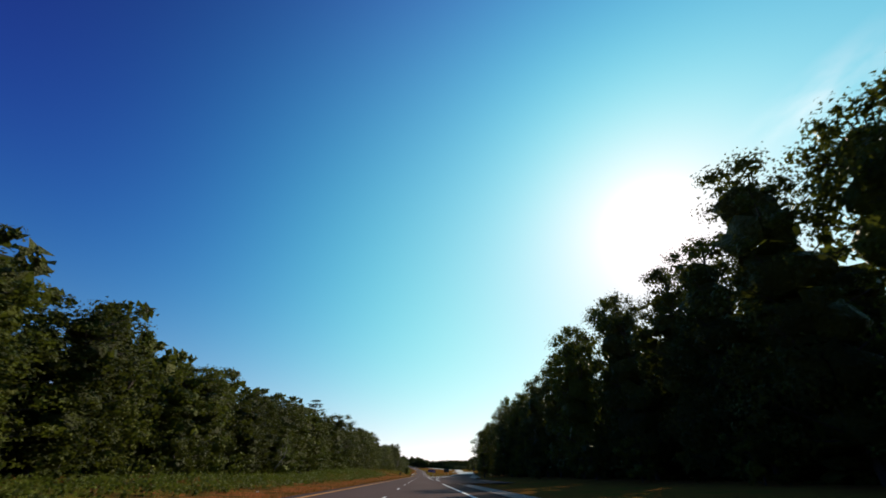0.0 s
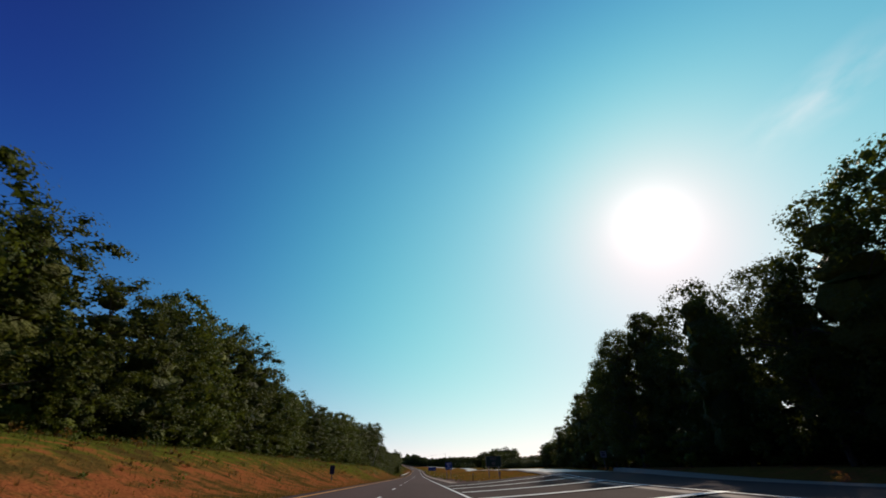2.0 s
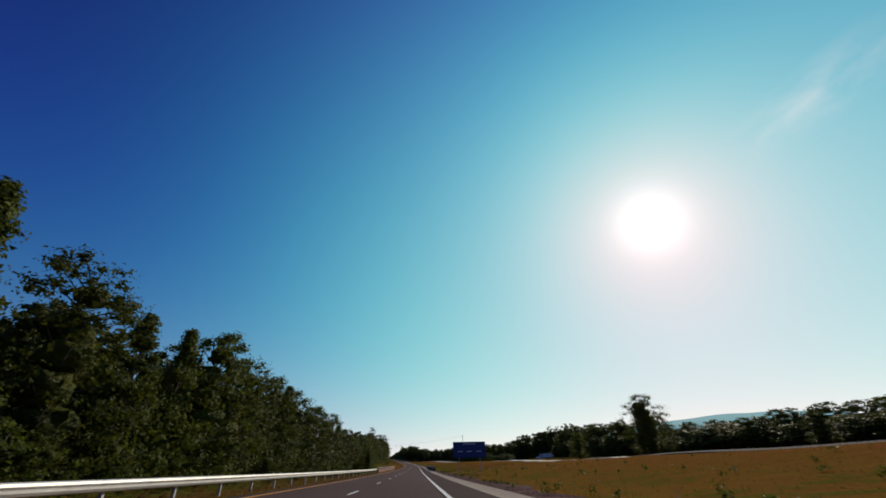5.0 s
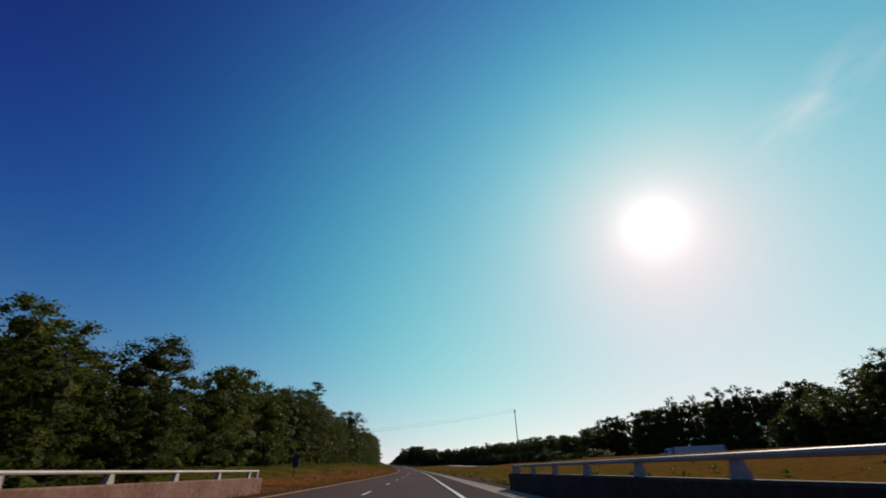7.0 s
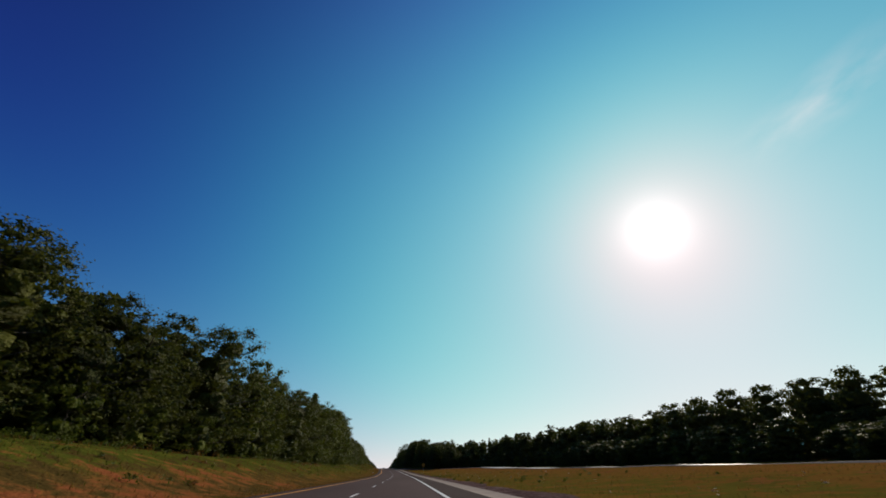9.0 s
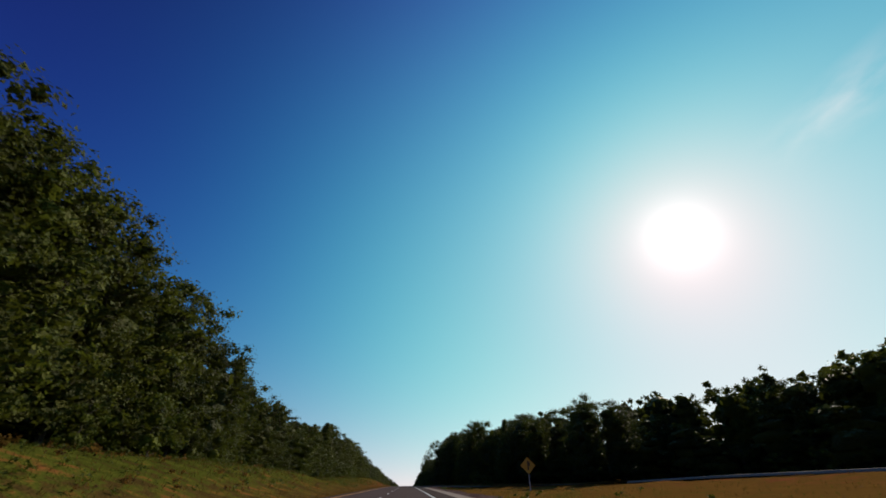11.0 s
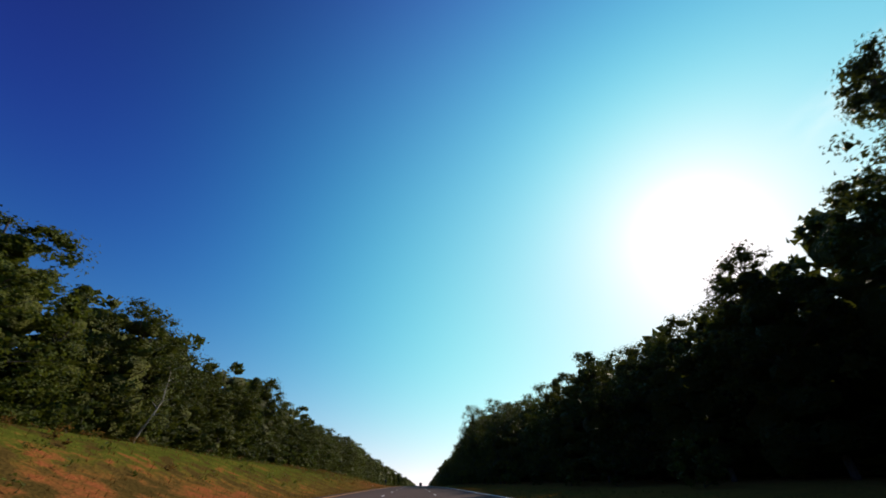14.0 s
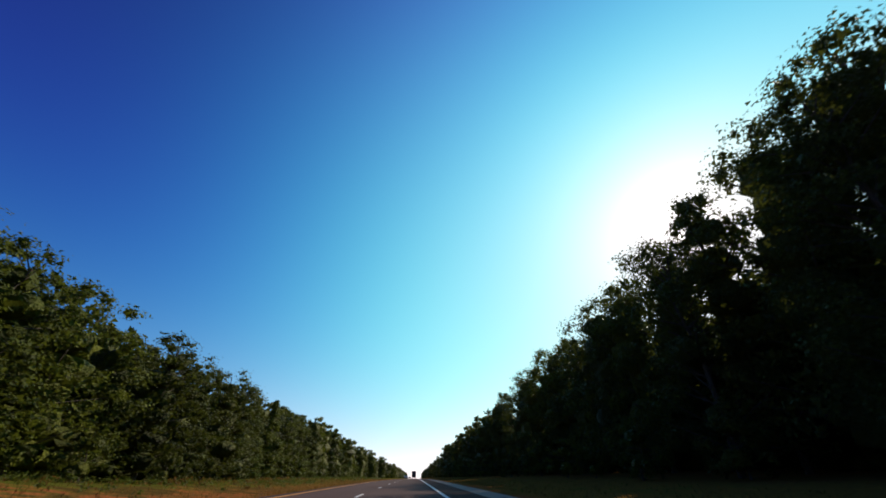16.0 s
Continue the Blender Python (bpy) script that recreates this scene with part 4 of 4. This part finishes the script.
def guard_rail(s0, s1, x, side, label):
    ob = new("guard_rail")
    s = np.arange(s0, s1 + .1, 1.9)
    child("rail", along("rail", s, wbeam(side), STEEL, x, .42), ob, "galvanised corrugated steel rail")
    for k in range(0, len(s), 2):
        child("post", post_me, ob, m=spot(s[k], x - side * .12, .0))
    end = new("end_terminal")
    end.parent = ob
    bm = boxed(-.05, .06, -1.3, 0, .38, .78, .02)
    part("terminal_head", bm, STEEL, end, "pale steel end head")
    part("terminal_plate", boxed(-.3, .3, -1.42, -1.34, .18, .92, .02), PARAPET, end, "dark weathered end plate")
    part("terminal_frame", boxed(-.24, .24, -1.34, -1.26, .24, .98, .02), STEEL, end)
    part("terminal_strut", rod(rod(bmesh.new(), (-.02, -1.2, .7), (-.02, 1.6, .15), .03), (0, -.6, -.4), (0, -.6, .6), .06), STEEL, end)
    end.matrix_basis = spot(s0, x, 0)
    return tagged(ob, label, "guard rail")


guard_rail(344.2, 462, -8.0, 1, "galvanised steel guard rail on steel posts beside the median")


def bridge_rail(s0, s1, x, side, label, first, space, stone):
    """Concrete parapet with a round rail on short posts."""
    ob = new("bridge_rail")
    s = np.arange(s0, s1 + .1, 2.0)
    child("parapet", along("parapet", s, [(-.18, -.6), (-.18, .60), (-.14, .64), (.14, .64), (.18, .60), (.18, -.6)], stone, x, 0), ob, "stained concrete parapet")
    ring = [(.048 * math.cos(a * math.pi / 4), .048 * math.sin(a * math.pi / 4)) for a in range(8)]
    child("tube", along("tube", s, ring, TUBE, x + side * .05, .92), ob, "round metal rail")
    for at in (s[0], s[-1]):
        p = spot(at, x, 0)
        b = boxed(-.19, .19, -.5, .5, -.6, .62, .03)
        part("end_block", b, stone, ob, "concrete end block").matrix_basis = p
        b = boxed(-.07, .09, -.1, .1, .6, .98, .02)
        part("rail_end", b, TUBE, ob).matrix_basis = p
    pm = bpy.data.meshes.new("post")
    b = bmesh.new()
    w = [b.verts.new(c) for c in ((-.08, -.14, .63), (.08, -.14, .63), (.08, .14, .63), (-.08, .14, .63), (-.04, -.08, .88), (.07, -.08, .88), (.07, .08, .88), (-.04, .08, .88))]
    for f in ((3, 2, 1, 0), (4, 5, 6, 7), (0, 1, 5, 4), (1, 2, 6, 5), (2, 3, 7, 6), (3, 0, 4, 7)):
        b.faces.new([w[i] for i in f])
    b.to_mesh(pm)
    b.free()
    pm.materials.append(TUBE)
    for at in np.arange(first, s1 - .8, space):
        child("post", pm, ob, m=spot(at, x, 0))
    return tagged(ob, label, "bridge rail")


bridge_rail(464, 534, -7.9, 1, "concrete bridge parapet with a pale round rail on short posts", 465.8, 3.2, PARAPET)
# right parapet faces away from the sun: shade is in its colour
bridge_rail(470, 533, 4.9, -1, "bridge parapet in concrete darkened for its shaded side, with a round metal rail on short posts", 471.4, 2.85, SHADED_PARAPET)
structure("bridge_deck", strip("bridge_deck", np.arange(466, 536, 2.0), [(-7.8, -.08), (-7.8, -.9), (5.1, -.9), (5.1, -.08), (-7.8, -.08)], PARAPET), "concrete bridge deck under the carriageway", "bridge")


# ---- signs, pole, wires ----
def sign(name, s, x, w, h, low, face, label, category, legs=2, turn=0.0, seen_back=False):
    ob = new(name)
    ob.matrix_basis = spot(s, x, None, turn)
    spread = [0] if legs == 1 else [-w * .32, w * .32]
    for lx in spread:
        part("post", boxed(lx - .05, lx + .05, .02, .12, -.4, low + h * .9, .01), TIMBER if legs == 1 else STEEL, ob)
    panel = part("panel", boxed(-w / 2, w / 2, -.03, 0, low, low + h, .012), face, ob)
    return tagged(ob, label, category), panel


def bars(panel, rows, mat=None):
    for x, z, w, h in rows:
        part("bar", boxed(x - w / 2, x + w / 2, -.038, -.028, z - h / 2, z + h / 2), mat or LETTER, panel)


def words(panel, text, x, z, size, mat=None):
    cu = bpy.data.curves.new("words", "FONT")
    cu.body, cu.size, cu.align_x, cu.align_y, cu.extrude = text, size, "CENTER", "CENTER", .003
    tmp = new("words", cu)
    bpy.context.view_layer.update()
    me = bpy.data.meshes.new_from_object(tmp.evaluated_get(bpy.context.evaluated_depsgraph_get()))
    bpy.data.objects.remove(tmp)
    me.materials.clear()
    me.materials.append(mat or LETTER)
    child("words", me, panel, "white lettering", pose(x, -.036, z, 90, 0, 0))


info, panel = sign("information_sign", 245.5, 6.6, 1.5, 1.45, 1.75, BLUE, "blue travel information sign on two posts in the verge", "sign")
words(panel, "TRAVEL", 0, 2.52, .26)
words(panel, "INFO", 0, 2.24, .26)
words(panel, "CALL", -.3, 1.96, .26)
bars(panel, [(.4, 1.96, .42, .16)])
bm = bmesh.new()
for k in range(24):
    a, b = k * math.pi / 12, (k + 1) * math.pi / 12
    rod(bm, (.5 * math.cos(a), -.034, 2.9 + .17 * math.sin(a)), (.5 * math.cos(b), -.034, 2.9 + .17 * math.sin(b)), .018, sides=5)
part("emblem", bm, LETTER, panel, "white oval emblem")
bars(panel, [(-.2, 2.9, .1, .18), (0, 2.9, .1, .2), (.2, 2.9, .1, .18)])
guide, panel = sign("guide_sign", 430, 8.6, 4.9, 2.1, 2.0, BLUE, "wide blue service guide sign on two posts", "sign")
bars(panel, [(0, 3.8, 1.9, .1), (-1.4, 2.8, .8, .1), (0, 2.8, .8, .1), (1.4, 2.8, .8, .1)])
leave, panel = sign("exit_sign", 216.5, 11.9, 2.5, 1.5, 1.4, SIGN_GREEN, "dark green exit sign on two posts in the gore", "sign")
# white letters and border, greyed because the panel is backlit
words(panel, "EXIT", 0, 2.5, .5, SHADED_WHITE)
words(panel, "42", 0, 1.85, .62, SHADED_WHITE)
for bx, bz, bw, bh in ((0, 2.86, 2.4, .03), (0, 1.44, 2.4, .03), (-1.2, 2.15, .03, 1.42), (1.2, 2.15, .03, 1.42)):
    bars(panel, [(bx, bz, bw, bh)], SHADED_WHITE)
for k in range(6):
    part("bolt", rod(bmesh.new(), (-1.225, -.045, 1.5 + .26 * k), (-1.225, -.03, 1.5 + .26 * k), .018, sides=6), LETTER, panel)
# white face greyed in its colour for shade
advice, panel = sign("advisory_sign", 200.5, 23.4, .8, .75, 1.5, SHADED_WHITE, "small white sign greyed for shade, on a post beside the slip road", "sign", 1)
bars(panel, [(0, 2.05, .5, .1), (0, 1.8, .4, .16)], BLACK)
sign("road_sign", 1177, -10.4, .45, .9, .85, DARK_BLUE, "narrow dark blue sign on a thin post in the grass", "sign", 1, 15)
sign("road_sign", 195, -9.6, .5, .85, .6, DARK_BLUE, "small dark blue sign on a thin post in the median grass", "sign", 1)
sign("marker_post", 199, 9.6, .17, .22, .62, SIGN_BACK, "thin weathered marker post with a small plate at the gore", "marker post", 1)
sign("marker_post", 206, 7.2, .15, .18, .7, SIGN_BACK, "thin marker post with a small plate in the grass", "marker post", 1)
tall, panel = sign("road_sign", 556, -12.2, .55, 1.1, .75, DARK_BLUE, "narrow blue sign on a post in the median grass", "sign", 1, 25)
warn = new("warning_sign")
warn.matrix_basis = spot(847, 12.2, None)
part("post", boxed(-.04, .04, .02, .1, -.4, 2.3, .01), STEEL, warn)
panel = part("panel", boxed(-.55, .55, -.02, .01, -.55, .55, .04, pose(0, 0, 2.1, 0, 45, 0)), SIGN_YELLOW, warn, "faded yellow diamond panel")
bars(panel, [(0, 2.1, .12, .8)], BLACK)
bars(panel, [(.14, 2.25, .1, .4)], BLACK)
tagged(warn, "yellow diamond warning sign on a steel post", "sign")


def utility_pole(s, x, high, label):
    ob = new("utility_pole")
    ob.matrix_basis = spot(s, x)
    part("pole", rod(bmesh.new(), (0, 0, -.5), (0, 0, high), .17, .11, 10), TIMBER, ob)
    part("crossarm", boxed(-.06, .06, -1.3, 1.3, high - .75, high - .6, .01), TIMBER, ob)
    part("brace", rod(rod(bmesh.new(), (.07, 0, high - 1.5), (.07, -.8, high - .7), .02), (.07, 0, high - 1.5), (.07, .8, high - .7), .02), STEEL, ob)
    for y in (-1.15, 0, 1.15):
        b = bmesh.new()
        z = high - .6 if y else high
        rod(b, (0, y, z), (0, y, z + .1), .03)
        rod(b, (0, y, z + .08), (0, y, z + .2), .06, .035)
        part("insulator", b, SIDING, ob)
    part("bracket", rod(rod(bmesh.new(), (0, 0, high - .35), (-.9, 0, high - .1), .03), (-.9, 0, high - .1), (-.9, 0, high + .2), .02), STEEL, ob)
    return tagged(ob, label, "utility pole", "utility poles")


POLE_S = 640.5
utility_pole(POLE_S, 31.3, 15.4, "weathered wooden utility pole with a crossarm and wires")
utility_pole(POLE_S + 6, -38, 6.6, "wooden utility pole standing among the trees")
right_base, left_base = spot(POLE_S, 31.3), spot(POLE_S + 6, -38)
for y in (-1.15, 0, 1.15):
    a = right_base @ Vector((0, y, 14.9 if y else 15.6))
    b = left_base @ Vector((0, y, 6.1 if y else 6.8))
    vs, run_way = [], (b - a).normalized()
    out_way = run_way.cross(Vector((0, 0, 1))).normalized()
    for k in range(25):
        f = k / 24
        p = a.lerp(b, f) - Vector((0, 0, 1.0 * 4 * f * (1 - f)))
        vs += [p + (out_way * math.cos(i * 1.2566) + Vector((0, 0, 1)) * math.sin(i * 1.2566)) * .012 for i in range(5)]
    me = mesh("overhead_wire", vs, [(k * 5 + i, k * 5 + (i + 1) % 5, k * 5 + 5 + (i + 1) % 5, k * 5 + 5 + i) for k in range(24) for i in range(5)], WIRE, True)
    tagged(new("overhead_wire", me), "thin dark overhead wire strung across the road", "wire", "overhead wires")

# ---- traffic far ahead ----
def wheel(parent, x, y, r, w):
    b = bmesh.new()
    rod(b, (x - w / 2, y, r), (x + w / 2, y, r), r, sides=18)
    t = part("tyre", b, BLACK, parent)
    b = bmesh.new()
    rod(b, (x - w / 2 - .01, y, r), (x + w / 2 + .01, y, r), r * .55, sides=12)
    part("rim", b, STEEL, t)


def box_truck(s, x, label):
    ob = new("box_truck")
    ob.matrix_basis = spot(s, x, .03)
    part("cargo_box", boxed(-1.25, 1.25, -4.2, 2.2, .95, 3.8, .06), TRUCK_PAINT, ob)
    part("cab", boxed(-1.1, 1.1, 2.3, 4.2, .6, 2.6, .2), TRUCK_PAINT, ob)
    part("windscreen", boxed(-.95, .95, 4.15, 4.22, 1.6, 2.35, .02), GLASS, ob)
    part("chassis", boxed(-.5, .5, -4.1, 4.0, .55, .95, .03), BLACK, ob)
    part("bumper", boxed(-1.2, 1.2, -4.35, -4.2, .45, .65, .02), STEEL, ob)
    for dx in (-1.05, 1.05):
        part("tail_lamp", boxed(dx - .1, dx + .1, -4.25, -4.19, .75, .92, .01), LAMP_RED, ob)
        for y in (-2.6, 3.2):
            wheel(ob, dx, y, .5, .3)
    return tagged(ob, label, "truck")


def car(s, x, label, paint):
    ob = new("car")
    ob.matrix_basis = spot(s, x, .03 if abs(x) < 5 else None)
    b = bmesh.new()
    side = [(-2.2, .35), (-2.25, .85), (-1.9, 1.0), (-1.2, 1.42), (.3, 1.45), (1.1, 1.0), (2.1, .85), (2.25, .4)]
    rows = []
    for hw, zs in ((-.88, 1.0), (-.78, 1.0), (.78, 1.0), (.88, 1.0)):
        rows.append([b.verts.new((hw * (.86 if z > 1.1 else 1), y, z - (.05 if abs(hw) > .8 else 0))) for y, z in side])
    for p, q in zip(rows, rows[1:]):
        for i in range(len(side)):
            j = (i + 1) % len(side)
            b.faces.new((p[i], p[j], q[j], q[i]))
    b.faces.new(rows[0][::-1]), b.faces.new(rows[-1])
    bmesh.ops.recalc_face_normals(b, faces=b.faces)
    part("body", b, paint, ob)
    part("rear_window", boxed(-.6, .6, -.02, .02, -.28, .28, .01, pose(0, -1.57, 1.22, -62, 0, 0)), GLASS, ob)
    for dx in (-.72, .72):
        part("tail_lamp", boxed(dx - .12, dx + .12, -2.28, -2.2, .7, .84, .01), LAMP_RED, ob)
        for y in (-1.4, 1.4):
            wheel(ob, dx, y, .33, .2)
    return tagged(ob, label, "car", "cars ahead" if abs(x) < 5 else "")


def semi_trailer_truck(s, x, turn, label):
    """A parked tractor unit with a long box trailer."""
    ob = new("semi_truck")
    ob.matrix_basis = spot(s, x, None, turn)
    trailer = part("trailer", boxed(-1.28, 1.28, -14.6, 0, 1.2, 3.55, .05), SIDING, ob, "pale blue-white box trailer")
    for y in np.arange(-13.9, -.3, 1.22):
        part("panel_rib", boxed(-1.3, 1.3, y - .02, y + .02, 1.25, 3.5), SIDING, trailer)
    part("trailer_frame", boxed(-.6, .6, -14.4, -.4, .95, 1.2, .02), BLACK, ob)
    part("rear_bumper", boxed(-1.1, 1.1, -14.62, -14.5, .5, .65, .02), STEEL, ob)
    for dx in (-.9, .9):
        part("landing_leg", boxed(dx - .07, dx + .07, -3.4, -3.25, .1, 1.2, .01), STEEL, ob)
    b = bmesh.new()
    side = [(.9, .75), (.9, 3.2), (2.2, 3.45), (3.2, 2.75), (3.55, 2.0), (5.4, 1.75), (5.7, 1.2), (5.7, .6)]
    rows = [[b.verts.new((hw, y, z)) for y, z in side] for hw in (-1.15, 1.15)]
    for i in range(len(side)):
        j = (i + 1) % len(side)
        b.faces.new((rows[0][i], rows[0][j], rows[1][j], rows[1][i]))
    b.faces.new(rows[0][::-1]), b.faces.new(rows[1])
    bmesh.ops.recalc_face_normals(b, faces=b.faces)
    bmesh.ops.bevel(b, geom=list(b.edges), offset=.06, segments=1, affect="EDGES")
    part("cab", b, SIDING, ob, "white cab with a long bonnet")
    for dx in (-1.16, 1.16):
        part("side_window", boxed(dx - .01, dx + .01, 2.3, 3.1, 2.05, 2.7, .005), GLASS, ob)
        part("mirror", boxed(dx * 1.12 - .06, dx * 1.12 + .06, 3.2, 3.3, 2.0, 2.5, .01), BLACK, ob)
        for y in (-13.2, -12.0, -.9, .4, 4.7):
            wheel(ob, dx * .92, y, .5, .34)
    part("windscreen", boxed(-1.0, 1.0, -.02, .02, -.38, .38, .01, pose(0, 3.39, 2.38, -25, 0, 0)), GLASS, ob)
    part("exhaust_stack", rod(bmesh.new(), (-1.0, .75, .9), (-1.0, .75, 3.7), .07), STEEL, ob)
    return tagged(ob, label, "truck")


semi_trailer_truck(648, 86.3, 37, "white tractor unit with a long pale trailer, parked behind the field")
car(631.5, 94, "silver car parked behind the field", CAR_PAINT)
box_truck(1432, 0, "dark box truck on the road far ahead")
car(1392, -3.66, "silver car on the road far ahead", CAR_PAINT)
car(1520, -3.66, "dark car on the road far ahead", TRUCK_PAINT)


# ---- grass, weeds and flowers ----
def tufts(name, count, seed, place_of, mat, label, tall=(.1, .3), blades=2):
    rng = np.random.default_rng(seed)
    s, x = place_of(rng, count)
    keep = np.abs(x - ramp_x(s)) > 5.0
    keep |= (s < 70) | (s > 950)
    s, x = s[keep], x[keep]
    base = on(s, x, 0)
    base[:, 2] += land(s, x) - .08
    n = len(s)
    vs = []
    for k in range(blades):
        a = rng.uniform(0, 6.28, n)
        h = rng.uniform(*tall, n)
        lean = rng.uniform(.2, 1.0, n) * h
        w = .012 + .03 * h
        dx, dy = np.cos(a), np.sin(a)
        p0 = base + np.stack([-dy * w, dx * w, 0 * w], -1)
        p1 = base - np.stack([-dy * w, dx * w, 0 * w], -1)
        p2 = base + np.stack([dx * lean, dy * lean, h], -1)
        vs.append(np.stack([p0, p1, p2], 1))
    v = np.concatenate(vs).reshape(-1, 3)
    return tagged(new(name, big_mesh(name, v, np.arange(len(v)).reshape(-1, 3), mat)), label, "grass", kind="stuff")


def left_verge(rng, n):
    c = rng.uniform(-20, 1320, 90)
    far = rng.uniform(.3, 1, 90)
    k = rng.integers(0, 90, n)
    return c[k] + rng.normal(size=n) * 7, -7.0 - np.clip(4 + 9 * far[k] + rng.normal(size=n) * 2.2, 0, 13.5)


def left_rest(rng, n):
    return rng.uniform(-20, 1320, n), -7.0 - 12.5 * rng.uniform(0, 1, n) ** 1.8


def right_verge(rng, n):
    s = np.where(rng.uniform(size=n) < .75, rng.uniform(185, 905, n), rng.uniform(905, 1300, n))
    return s, 5.9 + np.where(s < 905, 21, 7) * rng.uniform(0, 1, n) ** 1.6


tufts("grass", 70000, 41, left_verge, GRASS_GREEN, "green grass on the median bank", (.08, .24))
tufts("grass", 52000, 42, left_rest, GRASS_STRAW, "dry brown grass on the median bank", (.08, .26))
tufts("grass", 26000, 43, right_verge, GRASS_GREEN, "green grass in the field edge", (.05, .16))
tufts("grass", 34000, 44, right_verge, GRASS_DRY, "dry orange-brown grass in the field", (.05, .17))

rng = np.random.default_rng(51)
vs, qs_ = [], []
fs = np.concatenate([rng.uniform(250, 460, 160), rng.uniform(640, 780, 50)])
fx = 5.5 + 9 * rng.uniform(0, 1, len(fs)) ** 1.5
for i, (s, x) in enumerate(zip(fs, fx)):
    c = on(s, x, float(land(s, x)) + rng.uniform(.2, .45))
    v, q = leaves_on(rng, c, .08, 5, .028)
    vs.append(v), qs_.append(q + i * 15)
tagged(new("wild_flowers", big_mesh("wild_flowers", np.concatenate(vs), np.concatenate(qs_), FLOWER)), "pale wild flowers in the verge", "flowers", kind="stuff")



def weeds(name, count, seed, place_of, mat, label, size=.075, high=.3):
    """Low leafy clumps standing in the grass."""
    rng = np.random.default_rng(seed)
    s, x = place_of(rng, count)
    keep = (np.abs(x - ramp_x(s)) > 5.5) | (s < 70) | (s > 950)
    vs, qs_, at = [], [], 0
    for a, c in zip(s[keep], x[keep]):
        r = high * rng.uniform(.5, 1.6)
        v, q = leaves_on(rng, on(a, c, float(land(a, c)) + r * .35), r, 26, size, .6, (.2, 1.1))
        vs.append(v), qs_.append(q + at)
        at += len(v)
    return tagged(new(name, big_mesh(name, np.concatenate(vs), np.concatenate(qs_), mat)), label, "weeds", kind="stuff")


def bank(rng, n):
    c = rng.uniform(0, 1340, 70)
    return rng.choice(c, n) + rng.normal(size=n) * 6, -19.5 + 9.5 * rng.uniform(0, 1, n) ** 2.2


def field(rng, n):
    c = rng.uniform(190, 880, 40)
    return rng.choice(c, n) + rng.normal(size=n) * 5, 5.2 + 16 * rng.uniform(0, 1, n) ** 1.7


weeds("weeds", 3000, 61, bank, LEAF_D, "green weeds on the median bank", .06, .32)
weeds("weeds", 1500, 64, lambda rng, n: (rng.uniform(-5, 135, n), -19.5 + 9 * rng.uniform(0, 1, n) ** 1.3), LEAF_D, "tall green weeds on the low bank below the trees", .085, .42)
weeds("weeds", 1100, 62, bank, GRASS_STRAW, "dry brown weeds on the median bank")
weeds("weeds", 700, 63, field, LEAF_D, "green weeds in the field", .06, .18)



def litter(s, x, size, turn):
    """A crumpled scrap of paper or plastic."""
    rng = np.random.default_rng(int(s * 10))
    bm = bmesh.new()
    bmesh.ops.create_grid(bm, x_segments=3, y_segments=3, size=size)
    for v in bm.verts:
        v.co.z += rng.uniform(0, size * .8)
        v.co.x += rng.uniform(-.2, .2) * size
    bmesh.ops.solidify(bm, geom=list(bm.faces), thickness=.006)
    me = bpy.data.meshes.new("litter")
    bm.to_mesh(me)
    bm.free()
    me.materials.append(LETTER)
    ob = new("litter", me)
    ob.matrix_basis = spot(s, x, None, turn)
    return tagged(ob, "crumpled white scrap of litter in the grass", "litter", "litter")


for s, x, size in ((592, -10.5, .07), (594.5, -9, .06), (600, -11.5, .05), (603, -8.6, .07), (607, -9.6, .05), (816, -8.4, .16), (557, -10, .07), (561, -11, .05), (26, -9.5, .06), (999, -10, .07), (1126, -9.5, .06), (1150, -8.8, .07), (203, 7.5, .07), (208, 8.4, .05), (212, 9.5, .06), (620, 6.1, .12), (624, 6.5, .08)):
    litter(s, x, size, s * 41 % 360)

# ---- the whole place to its scale ----
for ob in list(scene.objects):
    if ob.parent is None and ob.type in {"MESH", "EMPTY"}:
        ob.matrix_basis = Matrix.Diagonal((K, K, K, 1)) @ ob.matrix_basis
